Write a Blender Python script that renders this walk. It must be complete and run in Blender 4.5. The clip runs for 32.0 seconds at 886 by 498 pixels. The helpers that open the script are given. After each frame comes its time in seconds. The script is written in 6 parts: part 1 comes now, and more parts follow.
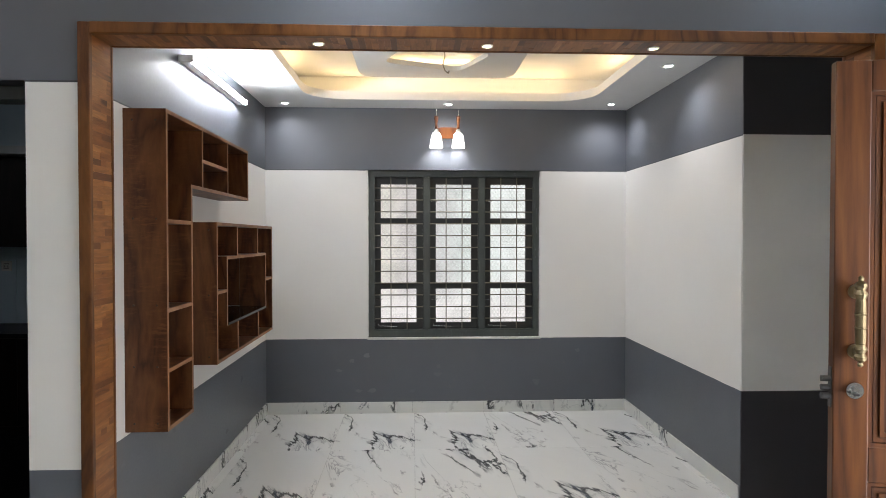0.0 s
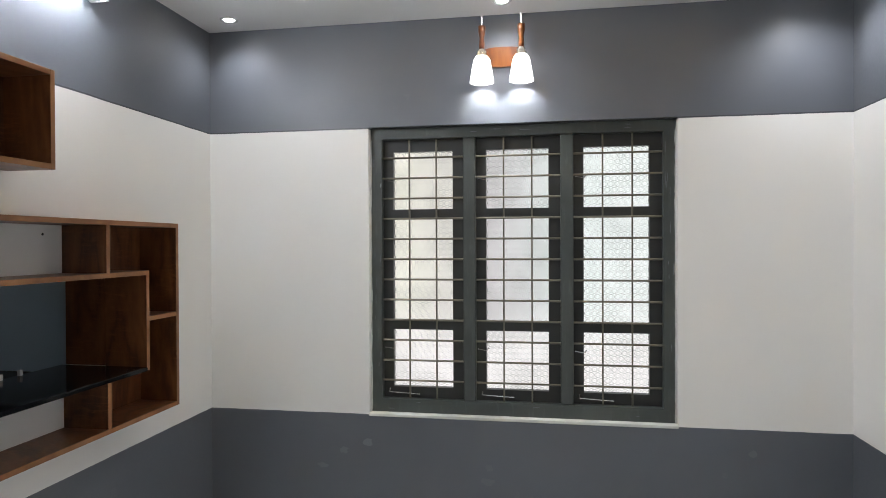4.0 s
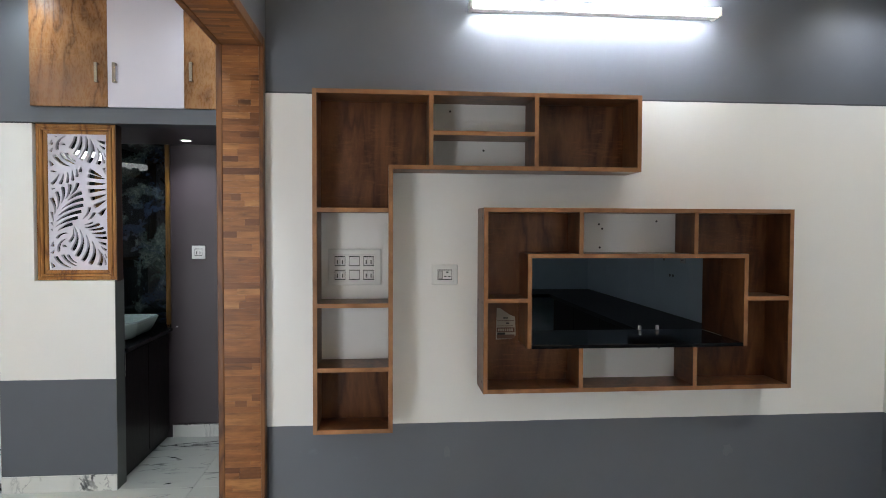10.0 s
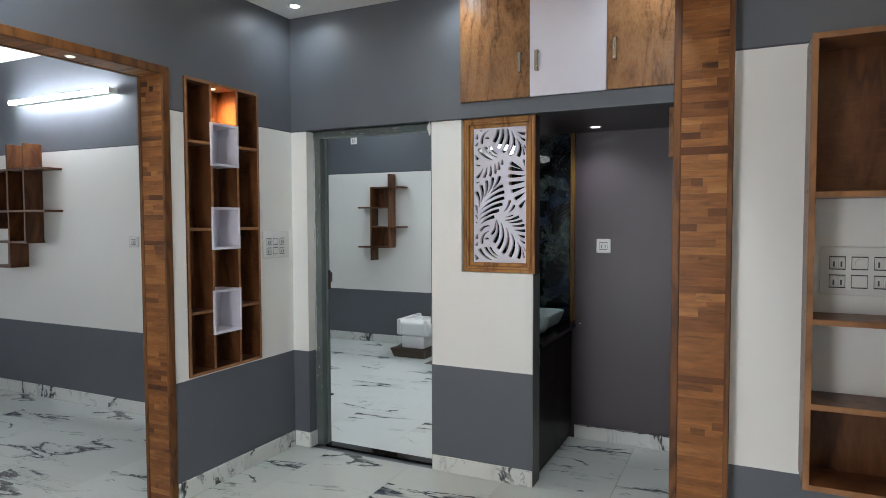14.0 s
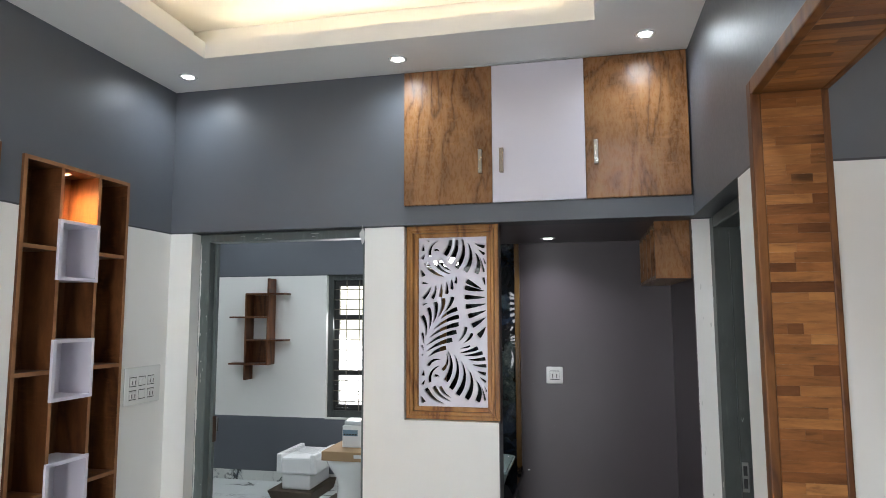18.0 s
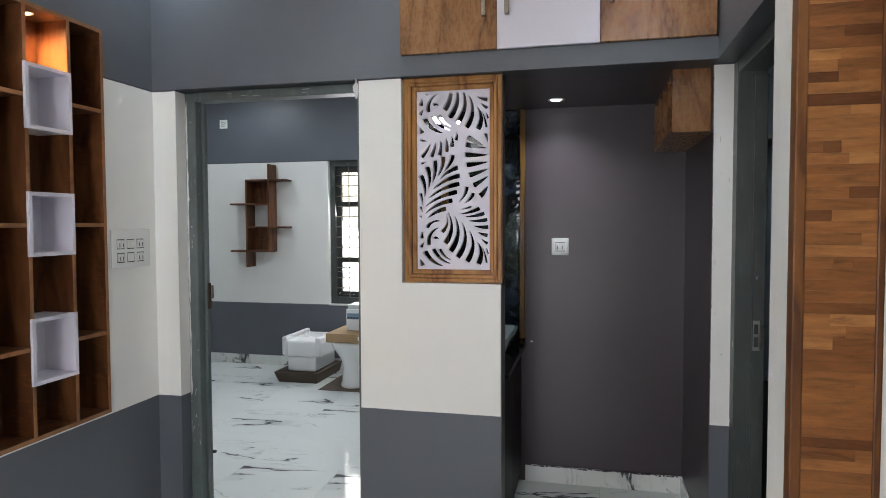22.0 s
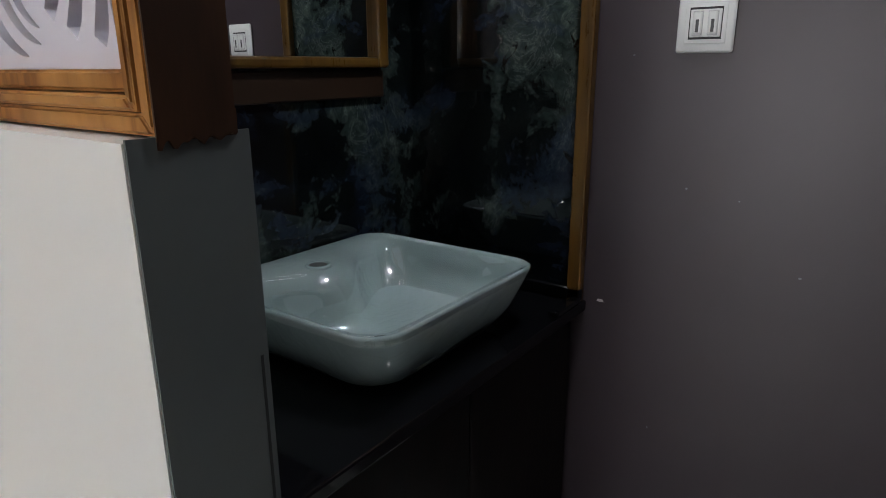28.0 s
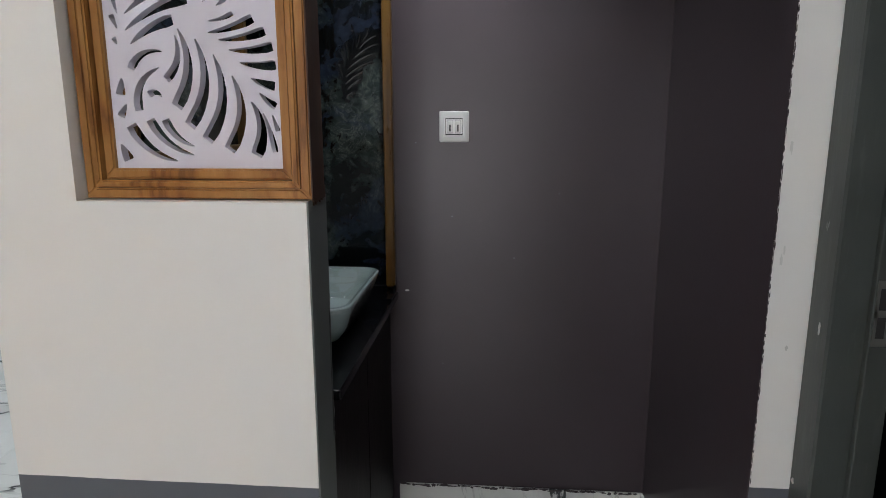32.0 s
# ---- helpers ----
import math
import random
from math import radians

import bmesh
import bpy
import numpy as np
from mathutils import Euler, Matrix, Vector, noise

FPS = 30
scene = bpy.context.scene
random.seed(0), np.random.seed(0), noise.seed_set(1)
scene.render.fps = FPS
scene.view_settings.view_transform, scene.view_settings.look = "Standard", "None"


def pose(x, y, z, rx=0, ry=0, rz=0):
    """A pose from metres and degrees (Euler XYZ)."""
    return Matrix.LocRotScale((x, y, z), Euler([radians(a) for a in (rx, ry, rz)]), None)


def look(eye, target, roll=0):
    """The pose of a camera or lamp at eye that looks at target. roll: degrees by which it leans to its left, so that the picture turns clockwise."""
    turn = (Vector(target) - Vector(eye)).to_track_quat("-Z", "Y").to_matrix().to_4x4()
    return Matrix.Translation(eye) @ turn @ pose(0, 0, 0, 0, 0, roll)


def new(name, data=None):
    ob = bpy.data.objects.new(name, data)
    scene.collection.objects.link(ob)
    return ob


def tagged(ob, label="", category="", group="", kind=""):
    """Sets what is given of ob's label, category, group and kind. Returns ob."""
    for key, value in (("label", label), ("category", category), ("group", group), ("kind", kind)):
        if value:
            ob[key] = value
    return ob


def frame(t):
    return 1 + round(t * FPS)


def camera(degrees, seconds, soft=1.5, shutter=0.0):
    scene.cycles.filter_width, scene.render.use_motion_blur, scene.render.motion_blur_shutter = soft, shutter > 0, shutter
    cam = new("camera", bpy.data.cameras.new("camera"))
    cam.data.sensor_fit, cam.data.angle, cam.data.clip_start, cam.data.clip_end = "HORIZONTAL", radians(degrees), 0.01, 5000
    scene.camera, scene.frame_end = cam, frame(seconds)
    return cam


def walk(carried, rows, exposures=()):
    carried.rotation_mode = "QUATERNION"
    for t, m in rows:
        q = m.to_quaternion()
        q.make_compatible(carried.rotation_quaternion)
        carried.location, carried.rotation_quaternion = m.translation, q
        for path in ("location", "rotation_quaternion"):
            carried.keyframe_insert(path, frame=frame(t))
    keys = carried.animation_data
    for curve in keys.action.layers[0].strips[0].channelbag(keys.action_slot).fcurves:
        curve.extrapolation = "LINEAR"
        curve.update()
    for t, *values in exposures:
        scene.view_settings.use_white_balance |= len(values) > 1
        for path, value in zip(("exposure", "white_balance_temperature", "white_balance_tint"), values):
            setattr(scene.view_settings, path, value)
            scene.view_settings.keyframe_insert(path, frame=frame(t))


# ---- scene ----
cam = camera(69.7, 32.0, 0.9)
PATH = [
    (0, (0.063, 0.236, 1.516), (0.155, 2.233, 1.481), -0.0),
    (0.4, (0.11, 0.445, 1.531), (0.189, 2.443, 1.498), -0.1),
    (0.5, (0.115, 0.496, 1.516), (0.184, 2.495, 1.491), -0.1),
    (1, (0.129, 0.802, 1.508), (0.199, 2.8, 1.486), -0.1),
    (1.5, (0.207, 1.074, 1.49), (0.26, 3.074, 1.469), -0.2),
    (2, (0.253, 1.38, 1.523), (0.183, 3.379, 1.494), -0.2),
    (2.5, (0.313, 1.683, 1.511), (0.172, 3.678, 1.485), -0.1),
    (3, (0.366, 1.997, 1.504), (0.232, 3.993, 1.479), -0.1),
    (3.5, (0.454, 2.309, 1.515), (0.236, 4.297, 1.493), -0.2),
    (5.6, (0.947, 3.397, 1.484), (0.255, 5.273, 1.469), -0.0),
    (6, (0.99, 3.52, 1.509), (0.171, 5.345, 1.489), -0.1),
    (7, (1.273, 3.614, 1.496), (-0.121, 5.047, 1.489), -0.1),
    (7.5, (1.44, 3.535, 1.512), (-0.164, 4.73, 1.476), 0.1),
    (8, (1.507, 3.437, 1.498), (-0.254, 4.384, 1.486), 0.0),
    (8.5, (1.576, 3.427, 1.518), (-0.336, 4.012, 1.477), 0.3),
    (9, (1.61, 3.418, 1.521), (-0.338, 3.865, 1.456), 0.3),
    (9.5, (1.622, 3.391, 1.518), (-0.354, 3.692, 1.454), 0.3),
    (10, (1.612, 3.368, 1.516), (-0.379, 3.547, 1.45), 0.2),
    (10.5, (1.612, 3.339, 1.524), (-0.386, 3.403, 1.455), 0.2),
    (11, (1.619, 3.294, 1.536), (-0.375, 3.155, 1.461), 0.1),
    (11.5, (1.606, 3.239, 1.535), (-0.363, 2.899, 1.461), 0.1),
    (12, (1.571, 3.169, 1.531), (-0.362, 2.663, 1.459), 0.1),
    (12.5, (1.544, 3.096, 1.531), (-0.365, 2.504, 1.459), 0.0),
    (13, (1.5, 3.033, 1.527), (-0.388, 2.376, 1.453), -0.0),
    (13.5, (1.398, 2.966, 1.515), (-0.472, 2.264, 1.439), -0.0),
    (14, (1.244, 2.898, 1.516), (-0.559, 2.038, 1.424), -0.2),
    (14.5, (1.112, 2.791, 1.512), (-0.622, 1.802, 1.395), 0.1),
    (16.5, (0.679, 2.301, 1.6), (-1.195, 1.61, 1.507), 0.1),
    (17, (0.671, 2.231, 1.635), (-1.247, 1.665, 1.693), 0.1),
    (17.5, (0.669, 2.207, 1.661), (-1.274, 1.752, 1.792), -0.1),
    (18, (0.682, 2.202, 1.683), (-1.261, 1.776, 1.889), -0.2),
    (18.5, (0.689, 2.214, 1.694), (-1.246, 1.786, 1.965), -0.2),
    (19, (0.677, 2.218, 1.686), (-1.256, 1.789, 1.964), -0.2),
    (19.5, (0.666, 2.216, 1.651), (-1.268, 1.786, 1.93), -0.2),
    (20, (0.655, 2.205, 1.634), (-1.288, 1.763, 1.805), -0.2),
    (20.5, (0.638, 2.198, 1.597), (-1.31, 1.746, 1.624), -0.1),
    (21, (0.62, 2.181, 1.555), (-1.328, 1.726, 1.531), -0.1),
    (21.5, (0.614, 2.179, 1.497), (-1.331, 1.715, 1.46), -0.1),
    (22, (0.502, 2.198, 1.472), (-1.444, 1.745, 1.389), -0.2),
    (22.5, (0.27, 2.295, 1.438), (-1.675, 1.852, 1.295), -0.2),
    (23, (0.006, 2.354, 1.406), (-1.925, 1.904, 1.15), -0.2),
    (23.5, (-0.288, 2.363, 1.4), (-2.246, 2.074, 1.117), -0.2),
    (24, (-0.561, 2.367, 1.372), (-2.522, 2.11, 1.076), -0.1),
    (24.5, (-0.854, 2.366, 1.366), (-2.814, 2.121, 1.053), -0.1),
    (25, (-1.091, 2.391, 1.357), (-3.044, 2.118, 1.023), 0.2),
    (25.5, (-1.303, 2.426, 1.331), (-3.244, 2.122, 0.957), 0.3),
    (27.5, (-1.847, 2.347, 1.266), (-3.579, 1.489, 0.752), -0.2),
    (28, (-1.897, 2.34, 1.268), (-3.452, 1.209, 0.716), -0.3),
    (28.5, (-1.906, 2.331, 1.308), (-3.3, 1.009, 0.75), -0.3),
    (29, (-1.893, 2.322, 1.352), (-3.183, 0.885, 0.832), -0.4),
    (29.5, (-1.88, 2.313, 1.372), (-3.138, 0.816, 0.953), -0.6),
    (30, (-1.833, 2.301, 1.351), (-3.099, 0.809, 0.936), -0.5),
    (30.3, (-1.759, 2.283, 1.339), (-3.233, 0.998, 0.923), -0.1),
    (30.5, (-1.692, 2.259, 1.339), (-3.316, 1.17, 0.916), 0.1),
    (31, (-1.487, 2.225, 1.344), (-3.301, 1.496, 0.925), 0.2),
    (31.5, (-1.286, 2.221, 1.356), (-3.197, 1.799, 0.943), 0.2),
    (32, (-1.052, 2.167, 1.353), (-3.006, 2.002, 0.959), -0.1),
]
walk(cam, [(t, look(eye, target, roll)) for t, eye, target, roll in PATH],
     exposures=((0.0, 0.0, 6550, 12), (3.0, 0.0, 6450, 12), (5.5, 0.14, 6550, 9), (7.5, 0.19, 6800, 11), (10.0, 0.28, 6400, 9), (12.0, 0.14, 6450, 9), (14.0, 0.04, 6400, 9), (16.5, 0.13, 6500, 12), (17.2, 0.13, 6500, 12), (18.5, 0.18, 6350, 9), (19.2, 0.17, 6350, 9), (20.0, 0.16, 6220, 8), (21.0, 0.11, 6450, 10), (24.0, 0.0, 6480, 12), (25.5, -0.03, 6430, 11), (28.0, 0.05, 6570, 12), (32.0, -0.05, 6600, 13)))

from mathutils import geometry

# ---- world and light ----
world = bpy.data.worlds.new("world")
scene.world = world
world.use_nodes = True
wn = world.node_tree.nodes
sky = wn.new("ShaderNodeTexSky")
sky.sky_type = "NISHITA"
sky.sun_disc = False
sky.sun_elevation, sky.sun_rotation = radians(50), radians(200)
wn["Background"].inputs["Strength"].default_value = 0.12
world.node_tree.links.new(sky.outputs[0], wn["Background"].inputs["Color"])

sun = new("sun", bpy.data.lights.new("sun", "SUN"))
sun.data.energy, sun.data.angle, sun.data.color = 1.0, radians(12), (1.0, 0.96, 0.9)
sun.matrix_world = look((3, 12, 14), (0, 0, 0))

CLEAR = (0.83, 0.93, 1.0)
COOL, WARM, AMBER, DAY = (0.94, 0.955, 1.0), (1.0, 0.70, 0.34), (1.0, 0.60, 0.27), (0.96, 0.965, 1.0)


def spot(x, y, z, power, color=COOL, cone=110, blend=0.9):
    """The light of a recessed ceiling lamp."""
    lamp = new("downlight_beam", bpy.data.lights.new("downlight_beam", "SPOT"))
    lamp.data.energy, lamp.data.color, lamp.data.spot_size, lamp.data.spot_blend = power, color, radians(cone), blend
    lamp.data.shadow_soft_size = 0.05
    lamp.location = (x, y, z)
    return lamp


def panel_light(eye, target, sx, sy, power, color):
    """A long narrow area lamp, for tubes, cove strips and the daylight of a window."""
    lamp = new("strip_light", bpy.data.lights.new("strip_light", "AREA"))
    lamp.data.shape, lamp.data.size, lamp.data.size_y = "RECTANGLE", sx, sy
    lamp.data.energy, lamp.data.color = power, color
    lamp.matrix_world = look(eye, target)
    return lamp


# recessed lamps: living room, hall, niche, headers
LIVING_SPOTS = ((-1.0, 5.57), (0.36, 5.56), (1.71, 5.50), (1.716, 4.31))
# hall: first three are known, the other five are unseen, added as fill
HALL_SPOTS = ((-1.966, 0.36), (-1.985, 1.41), (-1.962, 2.48), (-0.1, 0.36), (-0.1, 2.48), (1.73, 0.36), (1.73, 1.41), (1.73, 2.48))
# bedroom: one lamp is known, the rest are added to brighten the room
BED_SPOTS = ((-4.75, -1.25), (-4.6, 0.5), (-3.2, -1.25), (-3.2, 0.5))
for x, y in LIVING_SPOTS:
    spot(x, y, 2.60, 17 if x > 1.5 else 9 if x < -0.5 else 14, COOL, 150)
# the added mid and east lamps run stronger to brighten the hall
for x, y in HALL_SPOTS:
    spot(x, y, 2.815, 10 if x < -1.9 else 18 if x > 1 else 30 if y > 1 else 42, CLEAR, 176 if -1 < x < 1 else 168, 0.45 if -1 < x < 1 else 1.0)
spot(-2.85, 2.02, 2.075, 18, (0.88, 0.94, 1.0), 140)
for x in (-0.31, 0.355, 1.026):
    spot(x, 2.765, 2.255, 3, (1.0, 0.8, 0.55), 90)
for x in (-0.69, 0.36, 1.2):
    spot(x, 0.085, 2.245, 3, (1.0, 0.8, 0.55), 90)
spot(-1.535, 0.115, 2.245, 25, AMBER, 160)
for x, y in BED_SPOTS:
    spot(x, y, 2.875, 22, CLEAR, 176, 0.5)
# wall lamp over the window
for x in (0.255, 0.443):
    bulb = new("bulb_light", bpy.data.lights.new("bulb_light", "POINT"))
    bulb.data.energy, bulb.data.color, bulb.data.shadow_soft_size = 9.5, (0.97, 0.985, 1.0), 0.035
    bulb.location = (x, 5.655, 2.345)
# warm cove strips, lying behind the lips of the two false ceilings
for x, tx in ((-0.95, 0.4), (1.66, 0.4)):
    panel_light((x, 4.3, 2.72), (tx, 4.3, 2.95), 1.9, 0.02, 4.6, WARM)
for y, ty in ((3.05, 4.3), (5.56, 4.3)):
    panel_light((0.36, y, 2.72), (0.36, ty, 2.95), 2.0, 0.02, 4.6, WARM)
CREAM = (1.0, 0.78, 0.48)
panel_light((-1.93, 1.42, 2.93), (0, 1.42, 3.1), 1.6, 0.02, 3.1, CREAM)
panel_light((1.69, 1.42, 2.93), (0, 1.42, 3.1), 1.6, 0.02, 3.1, CREAM)
panel_light((-0.1, 0.42, 2.93), (-0.1, 1.42, 3.1), 3.1, 0.02, 4.0, CREAM)
panel_light((-0.1, 2.42, 2.93), (-0.1, 1.42, 3.1), 3.1, 0.02, 4.0, CREAM)
for y, ty in ((4.2, 4.7), (5.15, 4.7)):
    panel_light((0.22, y, 2.83), (0.22, ty, 2.848), 0.6, 0.015, 1.3, WARM)
# daylight in the openings
panel_light((2.12, 1.6, 1.1), (0, 1.6, 1.0), 0.8, 1.9, 40, DAY)
# bedroom window
panel_light((-5.56, 0.118, 1.4), (-3.0, -0.3, 0.5), 0.9, 1.3, 26, DAY)
# added unseen dining room window, which lifts the hall's brightness
panel_light((0.1, -4.63, 1.4), (0.1, 0.0, 1.2), 1.8, 1.4, 15, DAY)
# added unseen high kitchen ventilator, a fill for the dark kitchen
panel_light((-4.2, 2.74, 2.48), (-4.0, 5.0, 0.9), 0.8, 0.5, 2.6, DAY)

# ---- materials ----
MATS = {}


def material(name, color, rough=0.5, metal=0.0, spec=0.5):
    m = bpy.data.materials.new(name)
    m.use_nodes = True
    b = m.node_tree.nodes["Principled BSDF"]
    b.inputs["Base Color"].default_value = (*color, 1)
    b.inputs["Roughness"].default_value = rough
    b.inputs["Metallic"].default_value = metal
    b.inputs["Specular IOR Level"].default_value = spec
    MATS[name] = m
    return m, m.node_tree, b


def node(t, kind, **inputs):
    n = t.nodes.new(kind)
    for k, v in inputs.items():
        n.inputs[k.replace("_", " ")].default_value = v
    return n


def place(t, scale=(1, 1, 1)):
    """World position, scaled: for grain that runs on across parts."""
    g = t.nodes.new("ShaderNodeNewGeometry")
    mp = t.nodes.new("ShaderNodeMapping")
    mp.inputs["Scale"].default_value = scale
    t.links.new(g.outputs["Position"], mp.inputs["Vector"])
    return mp.outputs[0]


def noisy(t, vec, scale, detail=4, rough=0.55, distortion=0.0):
    n = node(t, "ShaderNodeTexNoise", Scale=scale, Detail=detail, Roughness=rough, Distortion=distortion)
    t.links.new(vec, n.inputs["Vector"])
    return n.outputs["Fac"]


def ramp(t, fac, stops, interpolation="LINEAR"):
    r = t.nodes.new("ShaderNodeValToRGB")
    r.color_ramp.interpolation = interpolation
    el = r.color_ramp.elements
    while len(el) < len(stops):
        el.new(0.5)
    for e, (p, c) in zip(el, stops):
        e.position = p
        e.color = (*c, 1) if len(c) == 3 else c
    t.links.new(fac, r.inputs["Fac"])
    return r.outputs["Color"]


def mixed(t, fac, a, b, blend="MIX"):
    m = t.nodes.new("ShaderNodeMix")
    m.data_type, m.blend_type = "RGBA", blend
    for sock, v in ((m.inputs[0], fac), (m.inputs[6], a), (m.inputs[7], b)):
        if isinstance(v, (int, float)):
            sock.default_value = v
        elif isinstance(v, tuple):
            sock.default_value = (*v, 1)
        else:
            t.links.new(v, sock)
    return m.outputs[2]


def calc(t, op, a, b=0.0, c=0.0):
    m = t.nodes.new("ShaderNodeMath")
    m.operation = op
    for sock, v in zip(m.inputs, (a, b, c)):
        if isinstance(v, (int, float)):
            sock.default_value = v
        else:
            t.links.new(v, sock)
    return m.outputs[0]


def bump(t, b, height, strength=0.1, distance=0.002):
    n = node(t, "ShaderNodeBump", Strength=strength, Distance=distance)
    t.links.new(height, n.inputs["Height"])
    t.links.new(n.outputs[0], b.inputs["Normal"])


def grey_values(v):
    return (v, v, v)


# band paint: grey dado, white middle, grey top, with a thin shadow groove
def band_paint(name, white, grey, low=0.645, high=2.094):
    m, t, b = material(name, white, 0.42)
    g = t.nodes.new("ShaderNodeNewGeometry")
    xyz = t.nodes.new("ShaderNodeSeparateXYZ")
    t.links.new(g.outputs["Position"], xyz.inputs[0])
    wob = calc(t, "MULTIPLY_ADD", noisy(t, place(t), 9, 3), 0.004, -0.002)
    z = calc(t, "ADD", xyz.outputs[2], wob)
    inside = calc(t, "MULTIPLY", calc(t, "GREATER_THAN", z, low), calc(t, "LESS_THAN", z, high))
    big = noisy(t, place(t), 1.3, 4)
    fine = noisy(t, place(t), 60, 3)
    w = ramp(t, big, ((0.3, tuple(c * 0.96 for c in white)), (0.7, white)))
    k = ramp(t, big, ((0.25, tuple(c * 0.9 for c in grey)), (0.75, tuple(c * 1.08 for c in grey))))
    smear = ramp(t, noisy(t, place(t, (1, 1, 1.6)), 5.5, 5, 0.6), ((0.70, (0, 0, 0)), (0.80, (1, 1, 1))))
    k = mixed(t, calc(t, "MULTIPLY", smear, 0.16), k, tuple(min(1, c * 2.1) for c in grey))
    col = mixed(t, inside, k, w)
    line = calc(t, "LESS_THAN", calc(t, "ABSOLUTE", calc(t, "SUBTRACT", z, high + 0.004)), 0.003)
    col = mixed(t, calc(t, "MULTIPLY", line, 0.7), col, (0.03, 0.032, 0.036))
    t.links.new(col, b.inputs["Base Color"])
    t.links.new(calc(t, "MULTIPLY_ADD", fine, 0.12, 0.36), b.inputs["Roughness"])
    bump(t, b, noisy(t, place(t), 140, 3), 0.12, 0.001)
    return m


WHITE = (0.80, 0.79, 0.76)
GREY = (0.108, 0.117, 0.134)
band_paint("wall_paint", WHITE, GREY)


def plain_paint(name, color, rough, vary=0.08, grain=120, bumpy=0.12):
    m, t, b = material(name, color, rough)
    c = ramp(t, noisy(t, place(t), 1.7, 5), ((0.25, tuple(x * (1 - vary) for x in color)), (0.75, tuple(min(1, x * (1 + vary)) for x in color))))
    t.links.new(c, b.inputs["Base Color"])
    bump(t, b, noisy(t, place(t), grain, 3), bumpy, 0.001)
    return m, t, b


plain_paint("grey_paint", GREY, 0.42)
plain_paint("white_paint", WHITE, 0.45)
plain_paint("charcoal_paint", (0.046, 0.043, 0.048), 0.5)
plain_paint("plum_paint", (0.047, 0.035, 0.041), 0.36, 0.14)
plain_paint("ceiling_white", (0.78, 0.78, 0.77), 0.55, 0.03)
plain_paint("ceiling_grey", (0.50, 0.51, 0.51), 0.55, 0.03)
plain_paint("kitchen_wall", (0.50, 0.60, 0.66), 0.3)
plain_paint("pillar_grey", (0.115, 0.125, 0.122), 0.45, 0.15)
plain_paint("lavender_laminate", (0.66, 0.63, 0.70), 0.32, 0.03, 300, 0.03)
plain_paint("white_plastic", (0.72, 0.72, 0.70), 0.25, 0.02, 300, 0.02)
plain_paint("switch_grey", (0.07, 0.07, 0.068), 0.4)
plain_paint("rocker_shade", (0.46, 0.46, 0.45), 0.3)
plain_paint("grey_plastic", (0.30, 0.30, 0.29), 0.4)
plain_paint("black_plastic", (0.015, 0.015, 0.016), 0.3, 0.1)
plain_paint("cardboard", (0.33, 0.22, 0.12), 0.8, 0.15)
plain_paint("dark_cardboard", (0.080, 0.056, 0.038), 0.7, 0.25)
plain_paint("foam", (0.78, 0.79, 0.79), 0.6, 0.03, 200, 0.4)
plain_paint("blue_print", (0.16, 0.25, 0.33), 0.5)
plain_paint("ink", (0.02, 0.02, 0.02), 0.5)
plain_paint("label_red", (0.13, 0.06, 0.035), 0.5)
plain_paint("label_paper", (0.40, 0.35, 0.28), 0.7)
plain_paint("mirror_wood_dark", (0.035, 0.018, 0.010), 0.4)
plain_paint("clear_film", (0.55, 0.58, 0.58), 0.12, 0.1, 30, 0.5)


def frame_paint(name, dark, light, flakes):
    """Old green-grey gloss paint, flaking."""
    m, t, b = material(name, light, 0.4)
    c = ramp(t, noisy(t, place(t), 3, 5), ((0.3, dark), (0.7, light)))
    streak = noisy(t, place(t, (1, 1, 0.18)), 40, 5, 0.6)
    c = mixed(t, calc(t, "MULTIPLY", ramp(t, streak, ((0.55, (0, 0, 0)), (0.7, (1, 1, 1)))), 0.3), c, tuple(x * 1.8 for x in light))
    chips = ramp(t, noisy(t, place(t, (1, 1, 0.35)), 26, 6, 0.65), ((flakes, (0, 0, 0)), (flakes + 0.03, (1, 1, 1))))
    c = mixed(t, calc(t, "MULTIPLY", chips, 0.55), c, (0.34, 0.36, 0.36))
    t.links.new(c, b.inputs["Base Color"])
    bump(t, b, noisy(t, place(t, (1, 1, 0.2)), 70, 4), 0.3, 0.002)


frame_paint("frame_paint", (0.040, 0.047, 0.044), (0.068, 0.077, 0.072), 0.68)
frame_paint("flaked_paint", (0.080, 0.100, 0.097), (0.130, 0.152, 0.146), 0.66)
# sash tone darkened to hold the shade of a backlit frame paint
plain_paint("sash_paint", (0.024, 0.025, 0.024), 0.5, 0.25)
plain_paint("smudge", (0.62, 0.62, 0.59), 0.6, 0.3)
plain_paint("scuff", (0.133, 0.141, 0.157), 0.6, 0.3)
plain_paint("chip_grey", (0.34, 0.36, 0.35), 0.7, 0.3)
plain_paint("plaster", (0.62, 0.62, 0.60), 0.8, 0.1, 60, 0.5)


